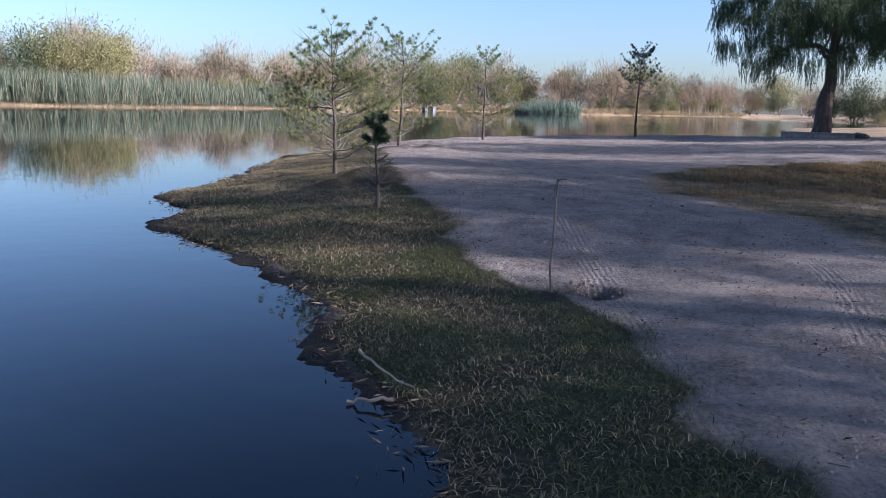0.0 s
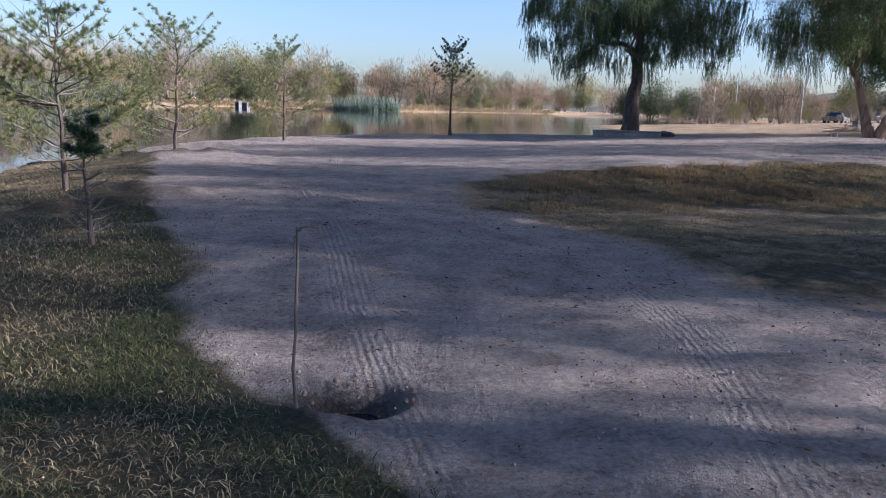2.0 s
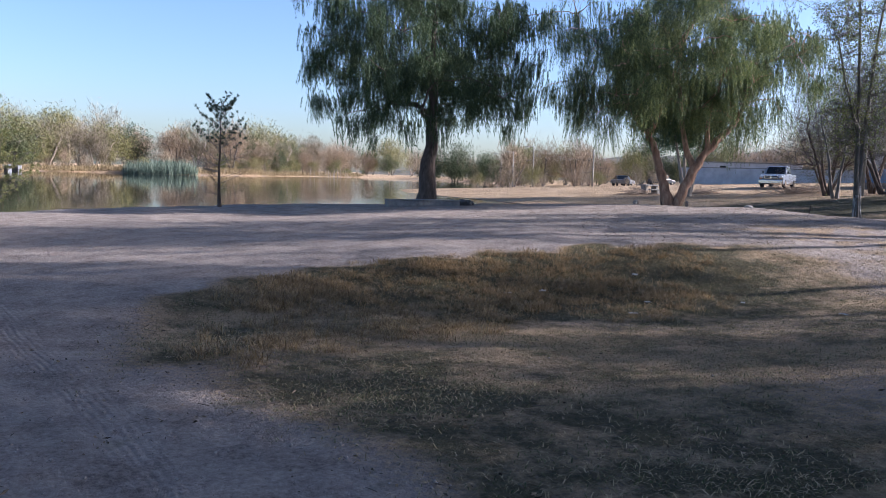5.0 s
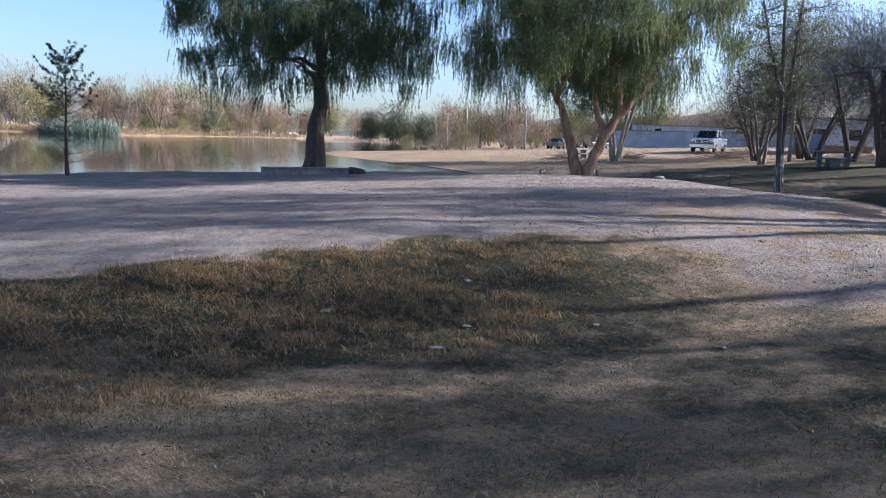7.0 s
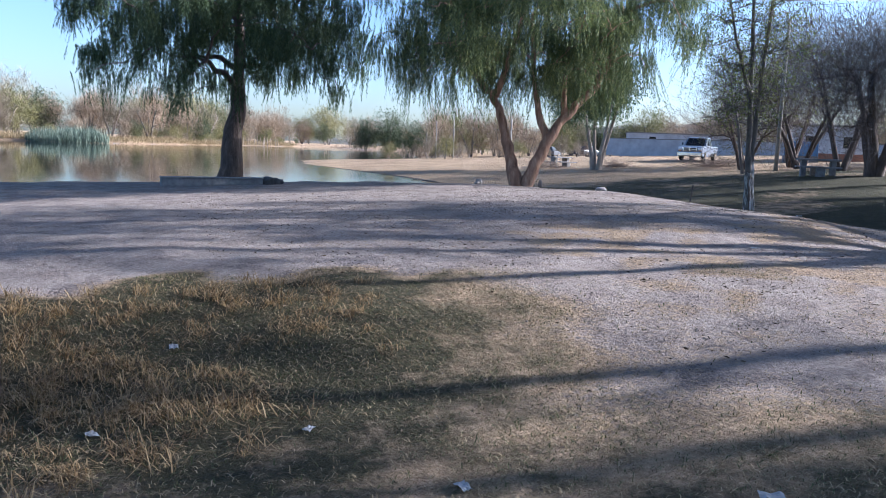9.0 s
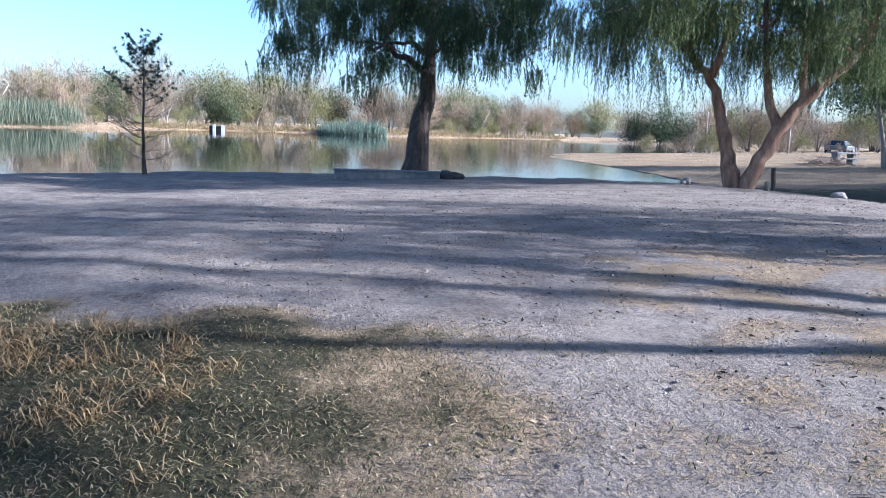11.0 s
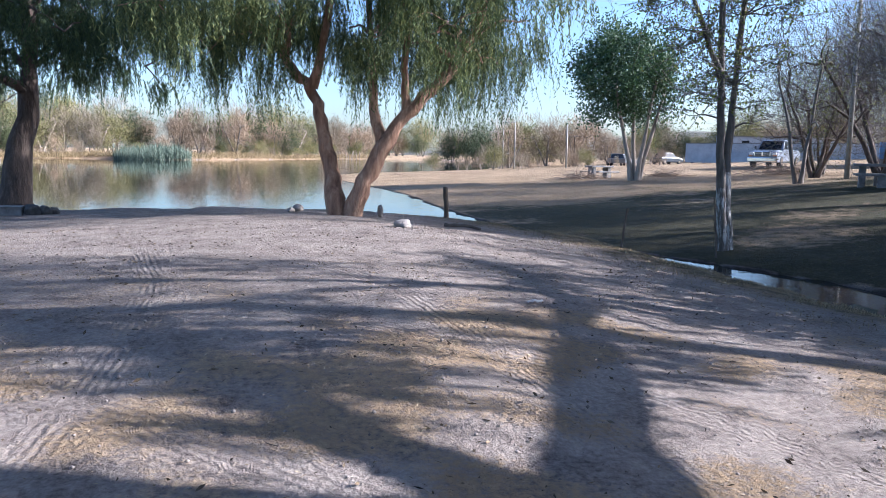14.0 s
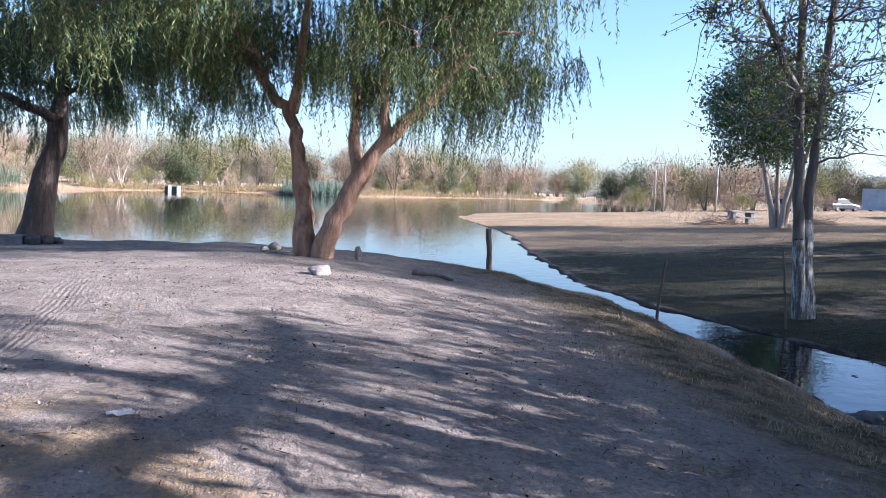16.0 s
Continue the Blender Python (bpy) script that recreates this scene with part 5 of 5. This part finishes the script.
RUBBER = surface("tyre_rubber", [(0.3, (0.015, 0.015, 0.016)), (0.7, (0.03, 0.03, 0.03))], 20, 0.8, 0.2, 60, 0.005)
LAMP_CLEAR = plain("headlight_lens", (0.65, 0.67, 0.7), 0.1)
LAMP_AMBER = plain("indicator_lens", (0.6, 0.22, 0.03), 0.2)


def profile_body(points, half, bevel, taper=0.0):
    """A body from a side outline (x forward, z up), with rounded edges; taper narrows the top."""
    bm = bmesh.new()
    zs = [p[1] for p in points]
    lo, hi = min(zs), max(zs)
    loops = []
    for s in (-1, 1):
        loops.append([bm.verts.new((x, s * (half - taper * (z - lo) / (hi - lo)), z)) for x, z in points])
    n = len(points)
    bm.faces.new(loops[0])
    bm.faces.new(loops[1][::-1])
    for i in range(n):
        bm.faces.new((loops[0][(i + 1) % n], loops[0][i], loops[1][i], loops[1][(i + 1) % n]))
    bmesh.ops.recalc_face_normals(bm, faces=bm.faces)
    bmesh.ops.bevel(bm, geom=list(bm.edges), offset=bevel, segments=2, affect="EDGES", profile=0.6)
    return bm


def wheel(parent, x, y, r, w):
    side = 1 if y > 0 else -1
    m = pose(x, y, r, 90, 0, 0)
    bm = bmesh.new()
    bmesh.ops.create_cone(bm, cap_ends=True, segments=24, radius1=r, radius2=r, depth=w, matrix=m)
    bmesh.ops.bevel(bm, geom=[e for e in bm.edges if len(e.link_faces) == 2 and max(len(f.verts) for f in e.link_faces) > 4], offset=0.04, segments=2, affect="EDGES")
    tyre = part("wheel", bm, RUBBER, parent)
    part("rim", cyl(r * 0.62, 0.03, 18, pose(x, y + side * (w / 2 + 0.006), r, 90, 0, 0)), CHROME, tyre)


def pickup(m):
    t = thing("pickup_truck", m, "silver-white pickup truck with chrome grille parked on dirt", "truck")
    part("body", profile_body([(-3.0, 0.55), (-3.02, 1.22), (-0.95, 1.24), (-0.9, 1.22), (1.35, 1.2), (2.55, 1.12), (2.85, 0.98), (2.9, 0.45), (2.5, 0.34), (-2.6, 0.34)], 1.0, 0.06), PAINT_WHITE, t)
    part("hood", profile_body([(1.05, 1.18), (1.1, 1.24), (2.45, 1.18), (2.7, 1.08), (2.7, 1.02), (1.05, 1.1)], 0.82, 0.03), PAINT_WHITE, t)
    cab = part("cab", profile_body([(-1.05, 1.2), (-0.85, 1.9), (0.35, 1.95), (0.55, 1.88), (1.3, 1.2)], 0.92, 0.05, 0.14), PAINT_WHITE, t)
    ws = bmesh.new()
    vs = [ws.verts.new(p) for p in ((1.27, -0.76, 1.26), (1.27, 0.76, 1.26), (0.62, 0.68, 1.86), (0.62, -0.68, 1.86))]
    ws.faces.new(vs)
    bmesh.ops.solidify(ws, geom=list(ws.faces), thickness=0.02)
    part("windscreen", ws, GLASS_DARK, cab)
    for s in (-1, 1):
        sg = bmesh.new()
        vs = [sg.verts.new(p) for p in ((-0.85, s * 0.925, 1.28), (1.05, s * 0.925, 1.28), (0.5, s * 0.82, 1.84), (-0.72, s * 0.82, 1.84))]
        sg.faces.new(vs)
        bmesh.ops.solidify(sg, geom=list(sg.faces), thickness=0.02)
        part("side_window", sg, GLASS_DARK, cab)
        part("mirror", box(0.95, s * 1.0 - 0.12 * (s < 0), 1.28, 1.07, s * 1.0 + 0.12 * (s > 0) + 0.001, 1.5, 0.02), PAINT_DARK, t)
        part("headlight", box(2.78, s * 0.78 - 0.15, 0.86, 2.93, s * 0.78 + 0.15, 1.06, 0.03), LAMP_CLEAR, t)
        part("indicator", box(2.8, s * 0.82 - 0.1, 0.79, 2.925, s * 0.82 + 0.1, 0.85, 0.015), LAMP_AMBER, t)
    gr = part("grille", box(2.82, -0.56, 0.78, 2.95, 0.56, 1.1, 0.03), CHROME, t, "chrome crossbar grille")
    for s in (-1, 1):
        for z in (0.86, 1.0):
            part("grille_opening", box(2.9, s * 0.27 - 0.22, z - 0.055, 2.956, s * 0.27 + 0.22, z + 0.055, 0.01), PAINT_DARK, gr)
    part("front_bumper", box(2.8, -0.98, 0.38, 3.03, 0.98, 0.7, 0.05), CHROME, t, "chrome bumper")
    part("rear_bumper", box(-3.14, -0.95, 0.5, -2.98, 0.95, 0.68, 0.04), CHROME, t)
    part("bed_floor", box(-2.9, -0.85, 1.225, -1.15, 0.85, 1.245), PAINT_DARK, t)
    for x in (1.85, -1.85):
        for y in (-0.9, 0.9):
            wheel(t, x, y, 0.4, 0.26)
    return t


front = Vector((-0.796, -0.596, 0))
tc = Vector((53.7, 63.3, 0)) - front * 3.1
pickup(pose(tc.x, tc.y, gz(tc.x, tc.y), 0, 0, math.degrees(math.atan2(front.y, front.x))) @ Matrix.Diagonal((1.07, 1.07, 1.07, 1)))


def car(x, y, turn, paint, label):
    c = thing("parked_car", pose(x, y, gz(x, y), 0, 0, turn), label, "car", "cars parked far off")
    part("body", profile_body([(-2.1, 0.35), (-2.15, 0.9), (1.0, 0.92), (2.1, 0.75), (2.15, 0.35)], 0.86, 0.07), paint, c)
    part("cabin", profile_body([(-1.6, 0.9), (-1.1, 1.42), (0.35, 1.45), (1.05, 0.92)], 0.8, 0.06, 0.12), GLASS_DARK, c)
    part("roof", box(-1.05, -0.62, 1.42, 0.35, 0.62, 1.48, 0.03), paint, c)
    for wx_ in (1.35, -1.35):
        for wy_ in (-0.78, 0.78):
            wheel(c, wx_, wy_, 0.32, 0.2)


car(63.5, 104, 30, PAINT_GREY, "grey car parked far off beyond the sand")
car(68.0, 101, 20, PAINT_DARK, "dark car parked far off beyond the sand")
car(72.0, 99, 25, PAINT_DARK, "dark car parked far off beyond the sand")
car(60.0, 99, 70, PAINT_GREY, "grey car parked far off beyond the sand")


# ---- buildings, poles and the far hill ----
def wall_run(name, a, b, z0, height, thick, mat, label, category):
    a, b = Vector(a), Vector(b)
    d = b - a
    w = thing(name, pose(a.x, a.y, z0, 0, 0, math.degrees(math.atan2(d.y, d.x))), label, category, kind="structure")
    part("wall", box(0, -thick / 2, -0.6, d.length, thick / 2, height, 0.02), mat, w)
    part("coping", box(-0.05, -thick / 2 - 0.06, height, d.length + 0.05, thick / 2 + 0.06, height + 0.1, 0.02), CONCRETE, w)
    return w


wall_run("boundary_wall", (67.4, 95.7), (84, 62), 2.3, 1.6, 0.25, GREY_RENDER, "long plain grey rendered boundary wall", "wall")
BLUE = surface("blue_paint", [(0.3, (0.05, 0.14, 0.3)), (0.7, (0.1, 0.24, 0.45))], 2, 0.6, 0.1, 30, 0.005)
BRICK = surface("orange_brick", [(0.3, (0.3, 0.13, 0.07)), (0.7, (0.45, 0.22, 0.13))], 6, 0.9, 0.3, 20, 0.01)


def house(x, y, z, turn, sx, sy, h, mat, label):
    b = thing("small_house", pose(x, y, z, 0, 0, turn), label, "house", kind="")
    part("wall", box(-sx / 2, -sy / 2, -0.8, sx / 2, sy / 2, h, 0.02), mat, b)
    part("roof", box(-sx / 2 - 0.15, -sy / 2 - 0.15, h, sx / 2 + 0.15, sy / 2 + 0.15, h + 0.18, 0.02), CONCRETE, b)
    for wx_ in (-sx * 0.25, sx * 0.25):
        w = part("window", box(wx_ - 0.5, -sy / 2 - 0.03, h * 0.4, wx_ + 0.5, -sy / 2 + 0.02, h * 0.4 + 0.9), GLASS_DARK, b)
        part("sill", box(wx_ - 0.58, -sy / 2 - 0.1, h * 0.4 - 0.08, wx_ + 0.58, -sy / 2 + 0.02, h * 0.4), CONCRETE, w)
    part("plinth", box(-sx / 2 - 0.02, -sy / 2 - 0.02, -0.8, sx / 2 + 0.02, sy / 2 + 0.02, 0.6), BRICK, b)


house(66.5, 60.5, gz(66.5, 60.5), -40, 6, 5, 2.9, LIME_WHITE, "small white house with a brick-coloured base")
house(86, 170, 3, -25, 9, 6, 4.2, LIME_WHITE, "far pale house beyond the scrub")
house(92, 112, 3, -35, 16, 8, 2.3, GREY_RENDER, "long low pale building beyond the parked cars")
tk = thing("water_tank", pose(61.3, 58.4, gz(61.3, 58.4), 0, 0, -42), "blue painted water trough on a low base", "tank")
part("basin", box(-1.3, -0.6, 0.55, 1.3, 0.6, 1.75, 0.04), BLUE, tk)
part("base", box(-1.35, -0.65, -0.3, 1.35, 0.65, 0.55, 0.02), CONCRETE, tk)
POLE = surface("pale_pole", [(0.3, (0.2, 0.18, 0.15)), (0.7, (0.34, 0.31, 0.265))], 3, 0.8, 0.2, 30, 0.005)


def utility_pole(x, y, h, lamp, label, r=0.1):
    p = thing("lamp_post" if lamp else "utility_pole", Matrix.Translation((x, y, gz(x, y))), label, "lamp post" if lamp else "pole", "lamp posts by the track" if lamp else "")
    part("pole", cyl(r, h + 0.3, 10, Matrix.Translation((0, 0, h / 2 - 0.15)), None, r * 0.7), POLE, p, smooth=True)
    if lamp:
        a = part("arm", box(-1.0, -0.03, h - 0.1, 0.05, 0.03, h - 0.03, 0.01), POLE, p)
        part("lamp_head", box(-1.35, -0.1, h - 0.14, -0.9, 0.1, h - 0.02, 0.03), CONCRETE, a)


utility_pole(44.7, 44.8, 9.0, False, "tall pale utility pole beside scrub trees", 0.13)
for x, y, h in ((48.2, 102.3, 5.6), (51.8, 117.1, 5.6), (56.0, 131.7, 5.8)):
    utility_pole(x, y, h, True, "pale street lamp post with a short arm", 0.09)
utility_pole(47.0, 84.0, 4.2, False, "pale wooden pole on the sand", 0.1)

hx = np.linspace(0, 1, 60)[None] * np.ones((14, 1))
hy = np.linspace(0, 1, 14)[:, None] * np.ones((1, 60))
HX, HY = 90 + 400 * hx + 60 * hy, 470 - 260 * hx + 110 * hy
HZ = -1 + 27 * np.sin(np.pi * hy) ** 1.3 * (np.sin(np.pi * hx) ** 0.6) * (0.75 + 0.25 * wave(HX, HY, 0.02, 1)) + 1.2 * wave(HX, HY, 0.11, 2)
hi_ = np.arange(HX.size).reshape(HX.shape)
hf = np.stack([hi_[:-1, :-1], hi_[:-1, 1:], hi_[1:, 1:], hi_[1:, :-1]], -1).reshape(-1, 4)
HILL = surface("scrubby_hillside", [(0.35, (0.05, 0.05, 0.04)), (0.5, (0.11, 0.1, 0.075)), (0.7, (0.19, 0.16, 0.12))], 0.12, 0.95, 0.5, 0.8, 0.5)
tagged(put("backdrop_hill", mesh_data("hill", np.stack([HX, HY, HZ], -1).reshape(-1, 3), hf, True), HILL), "low dark scrub-covered hill in the distance", "hill", kind="structure")

# culvert on the far bank
cv = thing("culvert", pose(-26.3, 165.0, 0, 0, 0, 8) @ Matrix.Diagonal((0.8, 0.8, 0.75, 1)), "white-painted concrete culvert headwall on the far bank", "culvert")
for s in (-0.3, 1.7):
    part("pillar", box(s - 0.35, -0.5, -0.6, s + 0.35, 0.5, 1.6 - 0.1 * abs(s), 0.04), GREY_RENDER, cv)
part("lintel", box(-1.85, 0.0, 1.15, 2.05, 0.5, 1.45, 0.03), CONCRETE, cv)
# dark slab in place of the shade inside the opening
part("dark_backing", box(-1.5, 0.52, -0.6, 1.7, 0.7, 1.2), DARK_STONE, cv)
rng = np.random.default_rng(99)
for i in range(14):
    x, y = 41 + i * 0.9 + rng.normal() * 0.2, 245.5 + rng.normal()
    stick("fence_stake", [(x, y, -0.4), (x + 0.1, y, 1.0), (x + rng.normal() * 0.25, y, 2.2 + rng.normal() * 0.4)], 0.09, 0.07, BARK_PALE, "pale leaning stake at the water's edge", "stake", 100 + i)

# low scrub on the sand
for i in range(46):
    x, y = rng.uniform(27, 62), rng.uniform(86, 128)
    if shore(np.array([x]), np.array([y]))[0] > 2:
        plant(int(rng.choice([0, 1, 1, 2])), x, y, rng.uniform(1.0, 3.0), rng.uniform(0, 360))
for x, y, h, k in ((78, 217, 12.5, 3), (73, 222, 10, 3), (60, 150, 7, 3), (70, 128, 8, 0), (80, 122, 7, 1), (90, 118, 8, 2), (100, 110, 9, 0), (98, 95, 8, 1), (100, 80, 8.5, 0),
                   (92, 70, 8, 2), (90, 58, 8, 0), (86, 48, 9, 1), (80, 44, 8, 3), (74, 50, 7, 0), (70, 46, 7.5, 2), (66, 40, 8, 1), (60, 36, 8, 0), (58, 42, 6.5, 2)):
    plant(k, x, y, h, 37 * x)
belt([(60, 112), (95, 120), (125, 100), (120, 60)], 30, 10, [0, 1, 2, 3], 5, 9, 47)
belt([(70, 300), (130, 260), (170, 200), (180, 120)], 30, 30, [0, 1, 2, 2, 3], 8, 14, 48)


# ---- litter and clods on the ground ----
def litter():
    rng = np.random.default_rng(111)
    for i, (x, y, s) in enumerate(((5.8, 14.03, 0.05), (6.32, 14.1, 0.07), (7.48, 13.48, 0.045), (7.0, 13.06, 0.05), (8.67, 13.17, 0.04), (-5.5, 8.95, 0.09), (-0.55, 9.94, 0.06), (14.9, 16.07, 0.05), (9.2, 12.1, 0.05), (10.4, 11.3, 0.06), (18.28, 18.53, 0.06), (8.0, 14.6, 0.05))):
        n = 6
        bm = bmesh.new()
        g = [[bm.verts.new(((a / n - 0.5) * s * 2, (b / n - 0.5) * s * 1.3, s * 0.35 * (0.5 + noise.noise(Vector((a * 0.7, b * 0.7, i * 3.3)))))) for b in range(n + 1)] for a in range(n + 1)]
        for a in range(n):
            for b in range(n):
                bm.faces.new((g[a][b], g[a + 1][b], g[a + 1][b + 1], g[a][b + 1]))
        bmesh.ops.solidify(bm, geom=list(bm.faces), thickness=0.003)
        ob = part("crumpled_litter", bm, PAPER)
        ob.matrix_world = pose(x, y, gz(x, y) + 0.012, 0, 0, 57 * i)
        tagged(ob, "crumpled pale scrap of litter lying in the grass", "litter", "scraps of litter")
    # pebbles and clods on the road, more than could be counted
    n = 12000
    xy = np.concatenate([np.stack([rng.uniform(-1, 6, n // 2), rng.uniform(1.5, 12, n // 2)], -1), np.stack([rng.uniform(9, 21, n // 2), rng.uniform(13, 25, n // 2)], -1)])
    gcov, dcov, _ = cover(xy[:, 0], xy[:, 1])
    xy = xy[(gcov < 0.2) & (shore(xy[:, 0], xy[:, 1]) > 1)]
    V, F = [], []
    octa = np.array([(1, 0, 0), (0, 1, 0), (-1, 0, 0), (0, -1, 0), (0, 0, 1), (0, 0, -1)], float)
    of = np.array([(0, 1, 4), (1, 2, 4), (2, 3, 4), (3, 0, 4), (1, 0, 5), (2, 1, 5), (3, 2, 5), (0, 3, 5)])
    z = ground(xy[:, 0], xy[:, 1])
    for k in range(len(xy)):
        s = 0.003 + 0.011 * rng.random() ** 4
        V.append(octa * s * rng.uniform(0.6, 1.4, (6, 1)) + [xy[k, 0], xy[k, 1], z[k] + s * 0.2])
        F.append(of + 6 * k)
    tagged(put("pebbles", mesh_data("pebbles", np.concatenate(V), np.concatenate(F), True), CLOD), "small loose pebbles and clods on the dirt road", "pebbles", kind="stuff")
    # fallen leaves
    n = 26000
    xy = np.concatenate([np.stack([rng.uniform(-2, 7, n // 3), rng.uniform(1.5, 13, n // 3)], -1), np.stack([rng.uniform(8.5, 22, n - n // 3), rng.uniform(12.8, 26, n - n // 3)], -1)])
    xy = xy[(rng.random(len(xy)) < np.clip(0.35 + 0.65 * wave(xy[:, 0], xy[:, 1], 3.3, 2), 0.05, 1)) & (shore(xy[:, 0], xy[:, 1]) > 0.6)]
    k = len(xy)
    v, f = leaves(np.column_stack([xy, ground(xy[:, 0], xy[:, 1]) + 0.008]), rng.normal(size=(k, 3)) * [1, 1, 0.25], 0.012 + 0.05 * rng.random(k) ** 2, rng.uniform(0.006, 0.02, k), rng)
    tagged(put("fallen_leaves", mesh_data("fallen_leaves", v, f), DEBRIS), "small dry fallen leaves scattered over the dirt", "leaves", kind="stuff")
    # scraps of straw
    n = 60000
    xy = np.stack([rng.uniform(8.5, 22, n), rng.uniform(12.6, 21, n)], -1)
    xy = xy[rng.random(n) < np.clip(0.2 + 0.6 * wave(xy[:, 0], xy[:, 1], 1.7, 9) + 0.4 * wave(xy[:, 0], xy[:, 1], 5.9, 3), 0.04, 1)]
    k = len(xy)
    v, f = leaves(np.column_stack([xy, ground(xy[:, 0], xy[:, 1]) + 0.01]), rng.normal(size=(k, 3)) * [1, 1, 0.1], rng.uniform(0.015, 0.045, k), 0.0035, rng)
    tagged(put("straw_litter", mesh_data("straw_litter", v, f), STRAW), "trampled scraps of straw strewn over the dirt", "straw", kind="stuff")
    # dry twigs
    lines = []
    for _ in range(260):
        x, y = (rng.uniform(-1, 5), rng.uniform(2, 11)) if rng.random() < 0.4 else (rng.uniform(9, 21), rng.uniform(13, 24))
        a, L = rng.uniform(0, 6.28), rng.uniform(0.03, 0.1)
        q = np.array([[x, y], [x + math.cos(a) * L / 2 + rng.normal() * 0.01, y + math.sin(a) * L / 2], [x + math.cos(a) * L, y + math.sin(a) * L]])
        zz = ground(q[:, 0], q[:, 1]) + 0.006
        lines.append((np.column_stack([q, zz]), np.array([0.003, 0.0028, 0.0018])))
    tagged(put("twig_litter", mesh_data("twig_litter", *tubes(lines, 4), True), OLD_WOOD), "thin dry twigs scattered over the dirt", "twigs", kind="stuff")


litter()
# mud islet in the ditch
rng = np.random.default_rng(120)
bm = bmesh.new()
bmesh.ops.create_icosphere(bm, subdivisions=4, radius=1.0)
for v in bm.verts:
    n = noise.noise(v.co * 1.6) * 0.4 + noise.noise(v.co * 5) * 0.22
    v.co = Vector((v.co.x * 0.75 * (1 + n), v.co.y * 0.6 * (1 + n), v.co.z * 0.12 * (1 + 2 * n)))
islet = part("mud_islet", bm, MUD_GREEN, None, "", True)
islet.matrix_world = pose(24.6, 22.2, 0.0, 0, 0, 25) @ Matrix.Diagonal((0.8, 0.8, 0.8, 1))
tagged(islet, "low islet of dark mud and weed in the ditch", "mud bank")
for i in range(7):
    rock("mud_clod", 24.6 + rng.normal() * 0.35, 22.1 + rng.normal() * 0.3, (rng.uniform(0.12, 0.28), rng.uniform(0.1, 0.2), rng.uniform(0.05, 0.1)), DARK_STONE, "dark muddy clod in the shallow ditch", i + 0.3, 0.3, "muddy clods in the ditch")
# scraps afloat in the ditch
for i in range(9):
    x, y = 24.9 + rng.uniform(-0.5, 0.6), 25.6 + rng.uniform(-1.4, 1.4)
    bm = bmesh.new()
    vs = [bm.verts.new((math.cos(a) * (0.05 + 0.02 * ((i + k) % 3)), math.sin(a) * 0.03, 0.004 * (k % 2))) for k, a in enumerate(np.linspace(0, 5.2, 6))]
    bm.faces.new(vs)
    bmesh.ops.solidify(bm, geom=list(bm.faces), thickness=0.006)
    ob = part("floating_leaf", bm, TWIG_WOOD)
    ob.matrix_world = pose(x, y, 0.006, 0, 0, 50 * i)
    tagged(ob, "pale dead leaf floating on the ditch water", "leaf", "scraps on the ditch")
